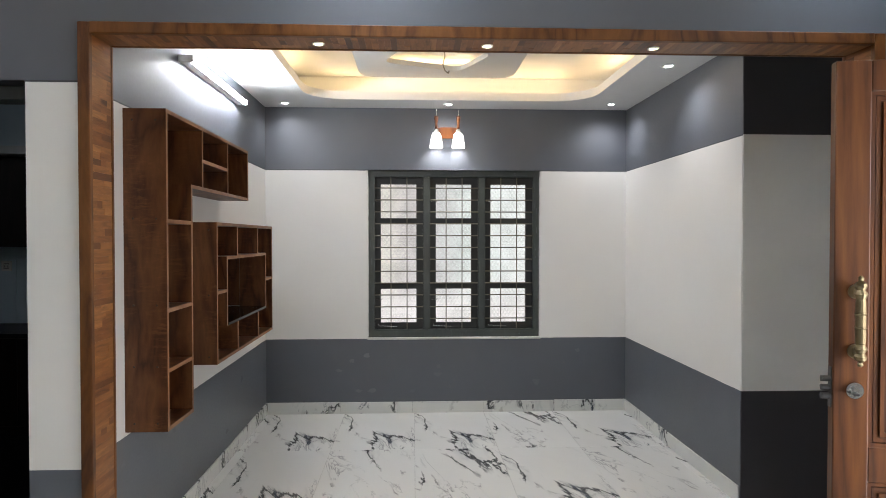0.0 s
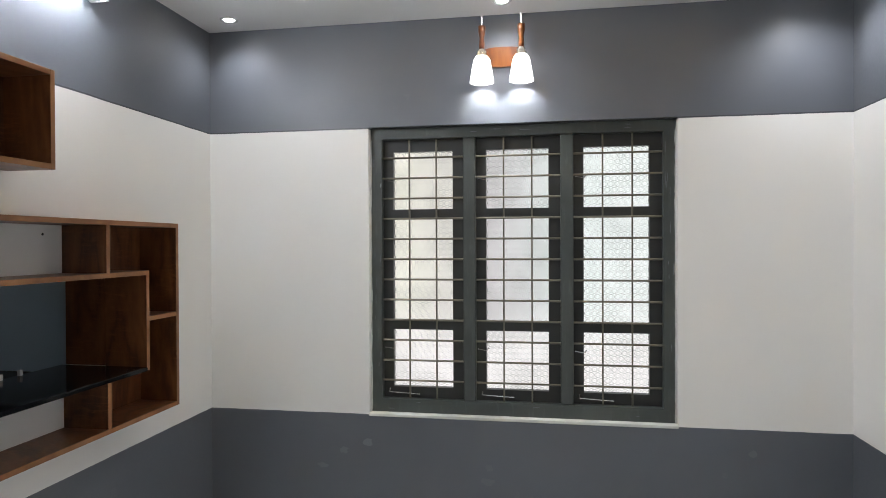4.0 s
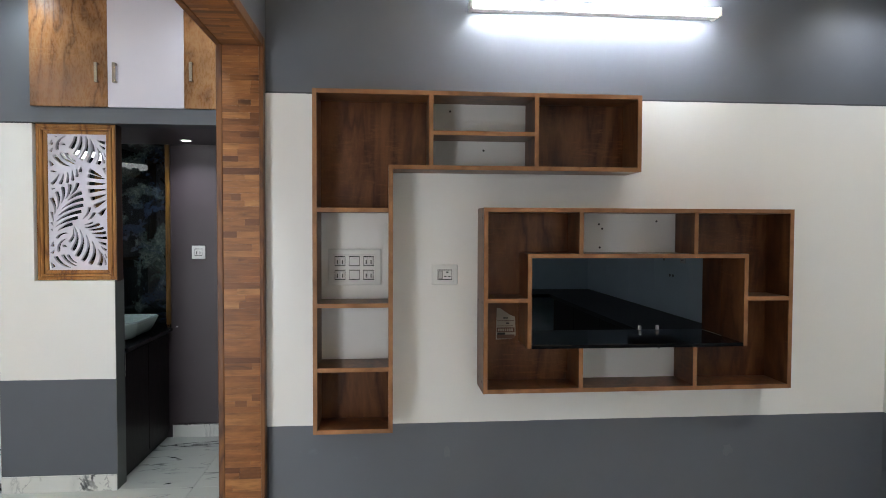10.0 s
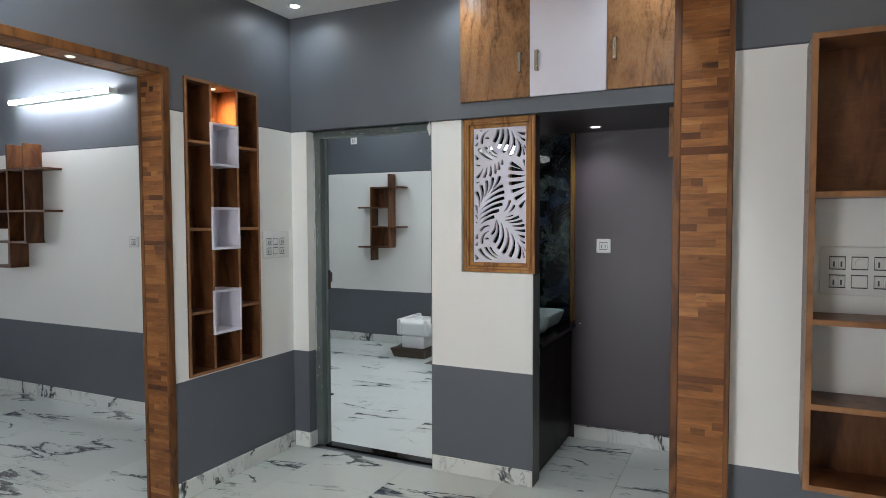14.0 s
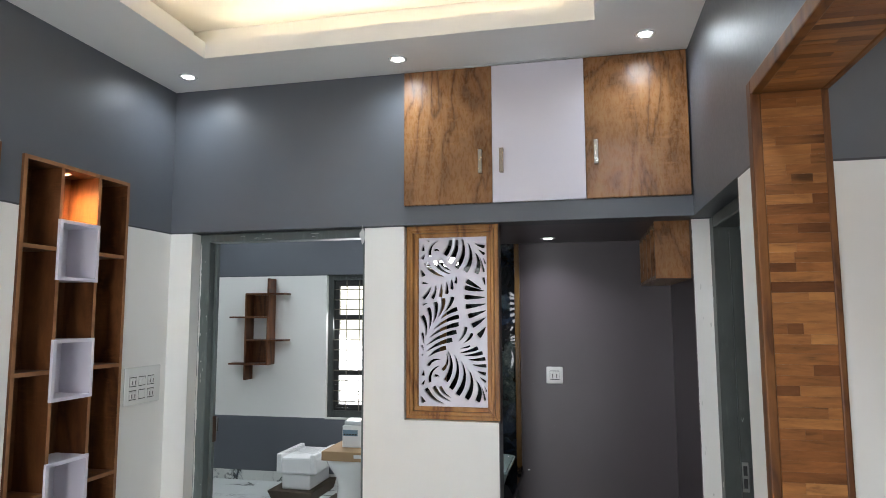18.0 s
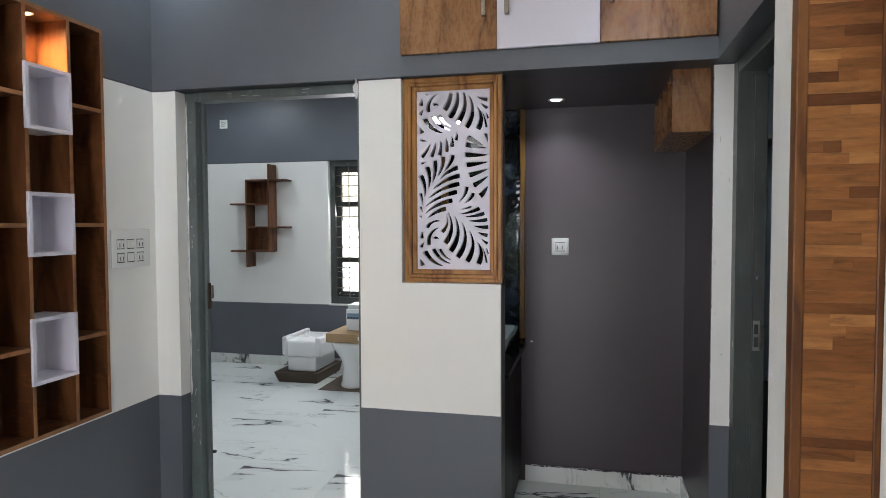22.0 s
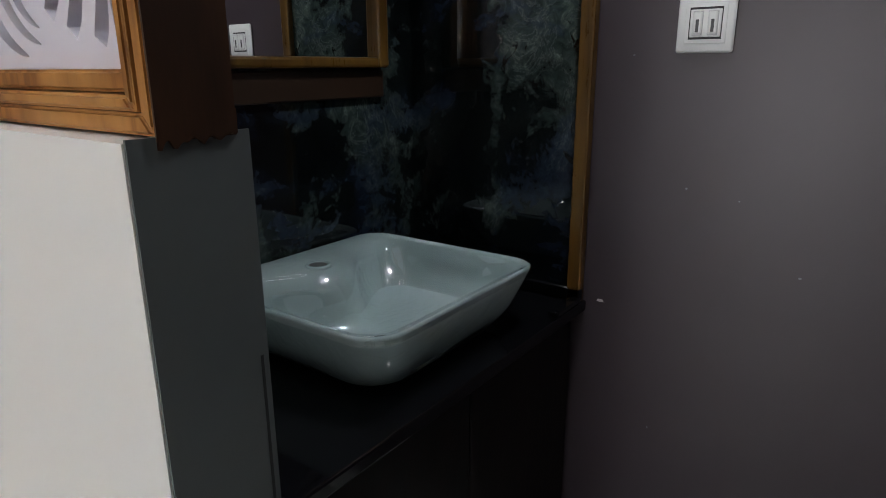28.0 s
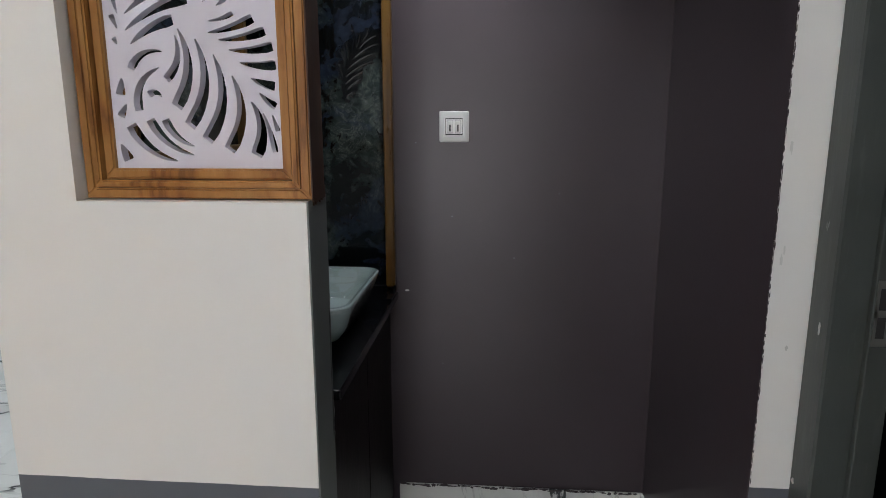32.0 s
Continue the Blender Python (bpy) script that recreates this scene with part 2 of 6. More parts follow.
def wood(name, dark, mid, light, rough=0.4, scale=(1, 1, 0.12), knots=0.0, coat=0.0, lines=0.0, fleck=0.0):
    """Flat-sawn grain along z (or as scale says), with streaks, pores and figure."""
    m, t, b = material(name, mid, rough)
    v = place(t, scale)
    warp = noisy(t, v, 2.2, 4, 0.5, 0.6)
    rings = calc(t, "FRACT", calc(t, "MULTIPLY", warp, 7.0))
    rings = calc(t, "ABSOLUTE", calc(t, "MULTIPLY_ADD", rings, 2.0, -1.0))
    fine = noisy(t, v, 55, 5, 0.7)
    f = calc(t, "MULTIPLY_ADD", fine, 0.45, calc(t, "MULTIPLY", rings, 0.5))
    c = ramp(t, f, ((0.12, dark), (0.42, mid), (0.8, light)))
    blotch = ramp(t, noisy(t, place(t), 1.9, 3), ((0.3, grey_values(0.75)), (0.7, grey_values(1.1))))
    c = mixed(t, 1.0, c, blotch, "MULTIPLY")
    if lines:
        edge = ramp(t, rings, ((0.0, (1, 1, 1)), (0.10, (0.6, 0.6, 0.6)), (0.26, (0, 0, 0))))
        some = ramp(t, noisy(t, v, 3.1, 3), ((0.44, (0, 0, 0)), (0.60, (1, 1, 1))))
        c = mixed(t, calc(t, "MULTIPLY", calc(t, "MULTIPLY", edge, some), lines), c, tuple(x * 0.45 for x in dark))
    if fleck:
        across = ramp(t, noisy(t, place(t, (2.2, 2.2, 13.0)), 5.0, 6, 0.7, 0.5), ((0.50, (0, 0, 0)), (0.66, (1, 1, 1))))
        where = ramp(t, noisy(t, place(t, (1, 1, 0.5)), 5.5, 3), ((0.46, (0, 0, 0)), (0.62, (1, 1, 1))))
        c = mixed(t, calc(t, "MULTIPLY", calc(t, "MULTIPLY", across, where), fleck), c, tuple(x * 1.35 for x in light))
        c = mixed(t, calc(t, "MULTIPLY", ramp(t, noisy(t, place(t, (1, 1, 0.6)), 7.0, 5, 0.65), ((0.52, (0, 0, 0)), (0.68, (1, 1, 1)))), fleck), c, dark)
    if knots:
        k = ramp(t, noisy(t, place(t, tuple(0.5 + s * 0.5 for s in scale)), 5.0, 2, 0.4), ((0.70, (0, 0, 0)), (0.77, (1, 1, 1))))
        c = mixed(t, calc(t, "MULTIPLY", k, knots), c, tuple(x * 0.5 for x in dark))
    t.links.new(c, b.inputs["Base Color"])
    t.links.new(calc(t, "MULTIPLY_ADD", fine, 0.2, rough - 0.1), b.inputs["Roughness"])
    b.inputs["Specular IOR Level"].default_value = 0.35
    b.inputs["Coat Weight"].default_value = coat
    b.inputs["Coat Roughness"].default_value = 0.15
    bump(t, b, fine, 0.15, 0.0008)
    return m, t, b


wood("walnut", (0.044, 0.0130, 0.0043), (0.104, 0.0362, 0.0124), (0.172, 0.068, 0.0250), 0.36, (1.5, 1.5, 0.34), 0.8, 0.0, 0.22, 0.5)
wood("edge_band", (0.20, 0.088, 0.036), (0.27, 0.125, 0.052), (0.33, 0.16, 0.07), 0.45, (1, 1, 1))
wood("oak_laminate", (0.135, 0.056, 0.019), (0.260, 0.118, 0.045), (0.335, 0.166, 0.070), 0.28, (1.7, 1.7, 0.62), 0.35, 0.0, 0.55, 0.3)
wood("teak_frame", (0.15, 0.050, 0.010), (0.33, 0.140, 0.034), (0.45, 0.220, 0.062), 0.42, (2.4, 2.4, 0.5), 0.25, 0.04, 0.3)
wood("gold_wood", (0.070, 0.032, 0.006), (0.135, 0.066, 0.013), (0.19, 0.100, 0.022), 0.3, (2, 2, 0.3), 0.3, 0.3)
wood("teak_trim", (0.070, 0.022, 0.005), (0.135, 0.047, 0.010), (0.19, 0.073, 0.017), 0.45, (2, 2, 0.5), 0.5, 0.04, 0.5)
wood("door_teak", (0.045, 0.012, 0.002), (0.102, 0.032, 0.006), (0.155, 0.053, 0.010), 0.42, (2, 2, 0.16), 0.3, 0.03, 0.4)
wood("dark_teak", (0.022, 0.008, 0.003), (0.048, 0.018, 0.007), (0.070, 0.028, 0.011), 0.5, (2, 2, 0.3), 0.4)
wood("lamp_wood", (0.070, 0.017, 0.004), (0.125, 0.037, 0.008), (0.18, 0.058, 0.012), 0.35, (2, 2, 0.5), 0.0, 0.2)
wood("vanity_wood", (0.003, 0.002, 0.0015), (0.006, 0.0035, 0.003), (0.010, 0.005, 0.0045), 0.45, (2, 2, 0.2))[2].inputs["Specular IOR Level"].default_value = 0.18


def strip_wood():
    """Finger-jointed teak: every strip has its own tone and grain."""
    m, t, b = material("teak_strip", (0.26, 0.12, 0.045), 0.38)
    oi = t.nodes.new("ShaderNodeObjectInfo")
    tone = ramp(t, oi.outputs["Random"], ((0.0, (0.072, 0.023, 0.007)), (0.10, (0.140, 0.049, 0.014)), (0.28, (0.190, 0.070, 0.020)), (0.6, (0.224, 0.087, 0.0255)), (0.90, (0.268, 0.110, 0.034)), (1.0, (0.33, 0.143, 0.047))))
    g = t.nodes.new("ShaderNodeNewGeometry")
    off = t.nodes.new("ShaderNodeVectorMath")
    off.operation = "ADD"
    t.links.new(g.outputs["Position"], off.inputs[0])
    shift = calc(t, "MULTIPLY", oi.outputs["Random"], 37.0)
    t.links.new(shift, off.inputs[1])
    mp = t.nodes.new("ShaderNodeMapping")
    mp.inputs["Scale"].default_value = (2.0, 0.35, 2.2)
    t.links.new(off.outputs[0], mp.inputs["Vector"])
    grain = noisy(t, mp.outputs[0], 26, 5, 0.65, 0.4)
    c = mixed(t, 1.0, tone, ramp(t, grain, ((0.22, grey_values(0.35)), (0.42, grey_values(0.88)), (0.78, grey_values(1.45)))), "MULTIPLY")
    knot = ramp(t, noisy(t, mp.outputs[0], 5.5, 3, 0.5, 0.3), ((0.66, (0, 0, 0)), (0.72, (1, 1, 1))))
    c = mixed(t, calc(t, "MULTIPLY", knot, 0.75), c, (0.030, 0.009, 0.003))
    t.links.new(c, b.inputs["Base Color"])
    b.inputs["Coat Weight"].default_value = 0.0
    b.inputs["Specular IOR Level"].default_value = 0.28
    b.inputs["Coat Roughness"].default_value = 0.25
    bump(t, b, grain, 0.12, 0.0008)


strip_wood()


def marble(name, along, ground, prints=3, sparse=0.0):
    """Printed white tile: a few prints repeat from tile to tile. along: the way that the veins run, by axis scale."""
    m, t, b = material(name, ground, 0.06)
    oi = t.nodes.new("ShaderNodeObjectInfo")
    pick = calc(t, "MULTIPLY", calc(t, "FLOOR", calc(t, "MULTIPLY", oi.outputs["Random"], prints)), 7.31)
    tc = t.nodes.new("ShaderNodeTexCoord")
    off = t.nodes.new("ShaderNodeVectorMath")
    off.operation = "ADD"
    t.links.new(tc.outputs["Object"], off.inputs[0])
    t.links.new(pick, off.inputs[1])
    mp = t.nodes.new("ShaderNodeMapping")
    mp.vector_type = "TEXTURE"
    mp.inputs["Scale"].default_value = tuple(1 / s for s in along[:3])
    mp.inputs["Rotation"].default_value = (0, 0, radians(along[3]))
    t.links.new(off.outputs[0], mp.inputs["Vector"])
    v = mp.outputs[0]

    def veins(scale, width, dist, lo, hi, mask_scale, detail=9):
        n = noisy(t, v, scale, detail, 0.60, dist)
        d = calc(t, "ABSOLUTE", calc(t, "SUBTRACT", n, 0.5))
        thin = ramp(t, d, ((0.0, (1, 1, 1)), (width, (0.8, 0.8, 0.8)), (width * 1.6, (0, 0, 0))))
        mask = ramp(t, noisy(t, v, mask_scale, 4, 0.55), ((lo, (0, 0, 0)), (hi, (1, 1, 1))))
        return calc(t, "MULTIPLY", thin, mask)

    main = veins(0.75, 0.0088, 0.5, 0.47 + sparse, 0.525 + sparse, 1.25)
    second = veins(1.8, 0.007, 0.8, 0.50 + sparse, 0.58 + sparse, 1.1)
    halo = calc(t, "MULTIPLY", veins(0.75, 0.040, 0.5, 0.52, 0.60, 1.25), 0.28)
    blob = calc(t, "MULTIPLY", ramp(t, noisy(t, v, 3.2, 8, 0.70, 0.4), ((0.555, (0, 0, 0)), (0.61, (1, 1, 1)))), ramp(t, noisy(t, v, 1.25, 4, 0.55), ((0.555, (0, 0, 0)), (0.61, (1, 1, 1)))))
    c = ramp(t, noisy(t, v, 0.9, 4), ((0.3, tuple(x * 0.93 for x in ground)), (0.7, ground)))
    c = mixed(t, halo, c, (0.30, 0.33, 0.34))
    c = mixed(t, calc(t, "MULTIPLY", second, 0.6), c, (0.20, 0.22, 0.23))
    c = mixed(t, calc(t, "MULTIPLY", main, 0.95), c, (0.022, 0.027, 0.032))
    c = mixed(t, calc(t, "MULTIPLY", blob, 0.9), c, (0.045, 0.06, 0.085))
    t.links.new(c, b.inputs["Base Color"])
    b.inputs["Specular IOR Level"].default_value = 0.45
    t.links.new(calc(t, "MULTIPLY_ADD", noisy(t, v, 8, 3), 0.08, 0.035), b.inputs["Roughness"])


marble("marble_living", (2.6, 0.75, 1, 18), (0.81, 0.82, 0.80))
# hall ground is darkened to stand for the weaker light there
marble("marble_hall_dim", (2.4, 0.75, 1, 6), (0.55, 0.58, 0.555))
marble("marble_bed", (2.6, 0.7, 1, 4), (0.78, 0.82, 0.81), 3, 0.045)
marble("marble_skirt", (2.2, 2.2, 1.2, 20), (0.72, 0.73, 0.70), 9)


def dark_marble():
    """Black ground with crumbled olive-grey and blue patches, pale flecks and hairline cracks."""
    m, t, b = material("dark_marble", (0.01, 0.015, 0.016), 0.08)
    v = place(t)
    patch = noisy(t, v, 3.6, 8, 0.60, 0.4)
    grain = noisy(t, v, 34, 7, 0.68, 0.8)
    crumb = noisy(t, v, 19, 7, 0.66, 0.8)
    rough_edge = calc(t, "MULTIPLY_ADD", calc(t, "SUBTRACT", crumb, 0.5), 0.30, patch)
    c = ramp(t, patch, ((0.35, (0.002, 0.0025, 0.0025)), (0.7, (0.010, 0.014, 0.014))))
    olive = ramp(t, rough_edge, ((0.49, (0, 0, 0)), (0.54, (0.65, 0.65, 0.65)), (0.64, (1, 1, 1))))
    tone = ramp(t, grain, ((0.30, (0.012, 0.019, 0.018)), (0.5, (0.034, 0.050, 0.046)), (0.62, (0.070, 0.092, 0.080)), (0.72, (0.18, 0.215, 0.19))))
    c = mixed(t, olive, c, tone)
    far = noisy(t, place(t, (1, 1, 1.3)), 3.6, 8, 0.64, 0.4)
    blue = ramp(t, calc(t, "MULTIPLY_ADD", calc(t, "SUBTRACT", crumb, 0.5), 0.25, far), ((0.52, (0, 0, 0)), (0.60, (1, 1, 1))))
    c = mixed(t, calc(t, "MULTIPLY", blue, 0.62), c, ramp(t, grain, ((0.35, (0.009, 0.016, 0.034)), (0.7, (0.032, 0.048, 0.080)))))
    pits = ramp(t, noisy(t, v, 21, 4, 0.55, 0.9), ((0.64, (0, 0, 0)), (0.67, (1, 1, 1))))
    c = mixed(t, calc(t, "MULTIPLY", pits, 0.9), c, (0.003, 0.003, 0.003))
    crack = ramp(t, calc(t, "ABSOLUTE", calc(t, "SUBTRACT", noisy(t, v, 6, 9, 0.7, 0.9), 0.5)), ((0.0, (1, 1, 1)), (0.010, (0, 0, 0))))
    c = mixed(t, calc(t, "MULTIPLY", calc(t, "MULTIPLY", crack, olive), 0.4), c, (0.18, 0.21, 0.195))
    t.links.new(c, b.inputs["Base Color"])
    b.inputs["Roughness"].default_value = 0.025
    b.inputs["IOR"].default_value = 1.5

dark_marble()
material("kitchen_stone", (0.006, 0.006, 0.007), 0.4, 0.0, 0.2)
material("black_granite", (0.005, 0.005, 0.006), 0.07, 0.0, 0.28)
material("mirror_glass", (0.86, 0.88, 0.87), 0.01, 1.0)
material("chrome", (0.72, 0.72, 0.70), 0.18, 1.0)
material("bright_steel", (0.38, 0.38, 0.36), 0.32, 0.9)
material("satin_nickel", (0.36, 0.32, 0.27), 0.26, 1.0)
material("brass", (0.25, 0.20, 0.115), 0.36, 1.0)
material("bar_metal", (0.20, 0.185, 0.145), 0.42, 0.8)
material("steel_dark", (0.11, 0.11, 0.11), 0.35, 0.9)
_m, _t, _b = material("white_ceramic", (0.78, 0.80, 0.79), 0.06)
_m, _t, _b = material("ceramic", (0.47, 0.60, 0.595), 0.04)
_b.inputs["Coat Weight"].default_value = 0.8
_b.inputs["Coat Roughness"].default_value = 0.06
_n = node(_t, "ShaderNodeBump", Strength=0.5, Distance=0.006)
_t.links.new(noisy(_t, place(_t, (1, 2.2, 1.6)), 16, 4, 0.6, 1.5), _n.inputs["Height"])
_t.links.new(_n.outputs[0], _b.inputs["Coat Normal"])


def glowing(name, color, strength):
    m, t, b = material(name, (0.8, 0.8, 0.8), 0.4)
    b.inputs["Emission Color"].default_value = (*color, 1)
    b.inputs["Emission Strength"].default_value = strength


glowing("lamp_white", (0.96, 0.98, 1.0), 22.0)
glowing("lamp_warm", (1.0, 0.80, 0.52), 16.0)
glowing("tube_glow", (0.88, 0.93, 1.0), 190.0)
glowing("shade_glow", (1.0, 0.99, 0.98), 3.0)
glowing("led_shade", (0.96, 0.99, 1.0), 4.0)


def frosted():
    """Pressed window glass with a honeycomb of small rings."""
    m, t, b = material("frosted_glass", (0.93, 0.96, 0.95), 0.22)
    b.inputs["Transmission Weight"].default_value = 1.0
    b.inputs["IOR"].default_value = 1.35
    g = t.nodes.new("ShaderNodeNewGeometry")
    xyz = t.nodes.new("ShaderNodeSeparateXYZ")
    t.links.new(g.outputs["Position"], xyz.inputs[0])
    along = calc(t, "ADD", xyz.outputs[0], xyz.outputs[1])

    def cell(shift):
        u = calc(t, "SUBTRACT", calc(t, "FRACT", calc(t, "ADD", calc(t, "DIVIDE", along, 0.032), shift)), 0.5)
        v = calc(t, "SUBTRACT", calc(t, "FRACT", calc(t, "ADD", calc(t, "DIVIDE", xyz.outputs[2], 0.0554), shift)), 0.5)
        v = calc(t, "MULTIPLY", v, 1.732)
        return calc(t, "SQRT", calc(t, "ADD", calc(t, "MULTIPLY", u, u), calc(t, "MULTIPLY", v, v)))
    d = calc(t, "MINIMUM", cell(0.0), cell(0.5))
    ring = ramp(t, d, ((0.0, (0.7, 0.7, 0.7)), (0.14, (0.1, 0.1, 0.1)), (0.28, (0.2, 0.2, 0.2)), (0.38, (1, 1, 1)), (0.48, (0.15, 0.15, 0.15))))
    fade = ramp(t, noisy(t, place(t), 5, 3), ((0.38, grey_values(0.25)), (0.62, grey_values(1.0))))
    tint = ramp(t, calc(t, "MULTIPLY", ring, fade), ((0.0, (0.98, 0.985, 0.98)), (1.0, (0.60, 0.62, 0.60))))
    t.links.new(tint, b.inputs["Base Color"])
    bump(t, b, ring, 0.45, 0.004)


frosted()


def outdoors(name, green, strength):
    m = bpy.data.materials.new(name)
    m.use_nodes = True
    t = m.node_tree
    t.nodes.remove(t.nodes["Principled BSDF"])
    e = t.nodes.new("ShaderNodeEmission")
    v = place(t)
    xyz = t.nodes.new("ShaderNodeSeparateXYZ")
    t.links.new(v, xyz.inputs[0])
    n = noisy(t, v, 1.1, 3)
    leaf = ramp(t, noisy(t, v, 3.0, 5), ((0.35, (0.17, 0.25, 0.13)), (0.65, (0.64, 0.72, 0.58))))
    up = ramp(t, calc(t, "MULTIPLY_ADD", n, 1.4, calc(t, "MULTIPLY", xyz.outputs[2], 0.28)), ((1.12, (0, 0, 0)), (1.45, (1, 1, 1))))
    across = calc(t, "MULTIPLY_ADD", xyz.outputs[0], 0.22, calc(t, "MULTIPLY_ADD", noisy(t, v, 0.8, 3), 0.18, 0.345))
    open_air = ramp(t, across, ((0.16, (0.99, 0.96, 0.84)), (0.36, (0.97, 0.95, 0.84)), (0.41, (0.60, 0.565, 0.58)), (0.48, (0.70, 0.67, 0.68)), (0.57, (0.82, 0.91, 0.88)), (0.68, (0.96, 1.0, 0.98))))
    low = ramp(t, xyz.outputs[2], ((0.75, (1, 1, 1)), (0.98, (0, 0, 0))))
    open_air = mixed(t, low, open_air, (1.0, 0.965, 0.955))
    open_air = mixed(t, 1.0, open_air, ramp(t, noisy(t, v, 2.6, 4, 0.6), ((0.36, grey_values(0.84)), (0.60, grey_values(1.06)))), "MULTIPLY")
    c = mixed(t, calc(t, "MULTIPLY", up, green), open_air, leaf)
    t.links.new(c, e.inputs["Color"])
    e.inputs["Strength"].default_value = strength
    t.links.new(e.outputs[0], t.nodes["Material Output"].inputs["Surface"])
    MATS[name] = m


outdoors("yard_backdrop", 0.80, 1.01)
outdoors("street_backdrop", 0.15, 2.2)

# ---- mesh helpers ----
ORIGIN = {}


def thing(name, at, label, category, group="", kind=""):
    """An Empty at the base of a thing; its parts are meshes in world places."""
    ob = new(name)
    ob.empty_display_size = 0.1
    ob.location = at
    ORIGIN[ob] = Vector(at)
    return tagged(ob, label, category, group, kind)


def part(name, bm, mat, parent=None, label="", smooth=False):
    """Links a bmesh, in world places, as one mesh object under a thing or a part."""
    mesh = bpy.data.meshes.new(name)
    if parent is not None:
        bmesh.ops.translate(bm, vec=-ORIGIN[parent], verts=bm.verts)
    bmesh.ops.recalc_face_normals(bm, faces=bm.faces)
    if smooth:
        for f in bm.faces:
            f.smooth = True
    bm.to_mesh(mesh)
    bm.free()
    for one in mat if isinstance(mat, (list, tuple)) else (mat,):
        mesh.materials.append(MATS[one])
    ob = new(name, mesh)
    if parent is not None:
        ob.parent = parent
        ORIGIN[ob] = ORIGIN[parent]
    else:
        ORIGIN[ob] = Vector((0, 0, 0))
    return tagged(ob, label)


def box(bm, x0, x1, y0, y1, z0, z1, mat=0):
    vs = [bm.verts.new((x, y, z)) for x in (x0, x1) for y in (y0, y1) for z in (z0, z1)]
    for f in ((0, 1, 3, 2), (4, 6, 7, 5), (0, 4, 5, 1), (2, 3, 7, 6), (0, 2, 6, 4), (1, 5, 7, 3)):
        face = bm.faces.new([vs[i] for i in f])
        face.material_index = mat
    return vs


def soft_box(x0, x1, y0, y1, z0, z1, r=0.002, seg=1):
    bm = bmesh.new()
    box(bm, x0, x1, y0, y1, z0, z1)
    bmesh.ops.bevel(bm, geom=bm.edges[:], offset=r, segments=seg, affect="EDGES", profile=0.5)
    return bm


def boxes(*dims):
    bm = bmesh.new()
    for d in dims:
        box(bm, *d)
    return bm


def rod(bm, a, b, r, n=10, r2=None):
    """A round bar from a to b."""
    a, b = Vector(a), Vector(b)
    w = b - a
    m = Matrix.Translation((a + b) / 2) @ w.to_track_quat("Z", "Y").to_matrix().to_4x4()
    bmesh.ops.create_cone(bm, cap_ends=True, segments=n, radius1=r, radius2=r if r2 is None else r2, depth=w.length, matrix=m)


def lathe(bm, profile, centre, axis="Z", n=24):
    """Turns (radius, height) pairs about an upright axis at centre."""
    rings = []
    for r, h in profile:
        rings.append([bm.verts.new((centre[0] + r * math.cos(a), centre[1] + r * math.sin(a), centre[2] + h)) for a in (2 * math.pi * i / n for i in range(n))])
    for lo, hi in zip(rings, rings[1:]):
        for i in range(n):
            bm.faces.new((lo[i], lo[(i + 1) % n], hi[(i + 1) % n], hi[i]))
    for end in (rings[0], rings[-1]):
        if (end[0].co - end[n // 2].co).length > 1e-4:
            bm.faces.new(end)


def wall(name, pieces, mat="wall_paint"):
    for piece in pieces:
        ob = tagged(part(name, boxes(piece), mat), kind="structure")
    return ob


def smear(parent, axis, face, u, v, w, h, out, seed, mat="plaster", thick=0.0012, name="paint_chip"):
    """A ragged thin blot on an upright face. axis: the face's normal, x or y; u, v: its middle along the wall and up."""
    rng = random.Random(seed)
    bm = bmesh.new()
    n = 11
    rim = [(u + 0.5 * w * math.cos(k * 2 * math.pi / n) * rng.uniform(0.45, 1.1), v + 0.5 * h * math.sin(k * 2 * math.pi / n) * rng.uniform(0.45, 1.1)) for k in range(n)]
    lo, hi = face, face + out * thick
    rings = [[bm.verts.new((d, p, q) if axis == "x" else (p, d, q)) for p, q in rim] for d in (lo, hi)]
    bm.faces.new(rings[0])
    bm.faces.new(rings[1])
    for k in range(n):
        bm.faces.new((rings[0][k], rings[0][(k + 1) % n], rings[1][(k + 1) % n], rings[1][k]))
    return part(name, bm, mat, parent)


def rounded_rect(x0, x1, y0, y1, r, n=8):
    pts = []
    for cx, cy, a0 in ((x1 - r, y1 - r, 0), (x0 + r, y1 - r, 90), (x0 + r, y0 + r, 180), (x1 - r, y0 + r, 270)):
        for i in range(n + 1):
            a = radians(a0 + 90 * i / n)
            pts.append((cx + r * math.cos(a), cy + r * math.sin(a)))
    return pts


def ring_plate(outer, hole, z0, z1, n=72):
    """A slab between two convex loops of points."""
    cx, cy = (sum(p[k] for p in hole) / len(hole) for k in (0, 1))

    def cast(loop, a):
        d = Vector((math.cos(a), math.sin(a))) * 9
        for i, p in enumerate(loop):
            hit = geometry.intersect_line_line_2d((cx, cy), (cx + d.x, cy + d.y), loop[i - 1], p)
            if hit:
                return hit
        return Vector(loop[0])
    bm = bmesh.new()
    rings = [[bm.verts.new((*cast(loop, 2 * math.pi * (i + 0.37) / n), z)) for i in range(n)] for loop, z in ((outer, z0), (hole, z0), (hole, z1), (outer, z1), (outer, z0))]
    for p, q in zip(rings, rings[1:]):
        for i in range(n):
            bm.faces.new((p[i], p[(i + 1) % n], q[(i + 1) % n], q[i]))
    bmesh.ops.remove_doubles(bm, verts=bm.verts, dist=1e-5)
    return bm


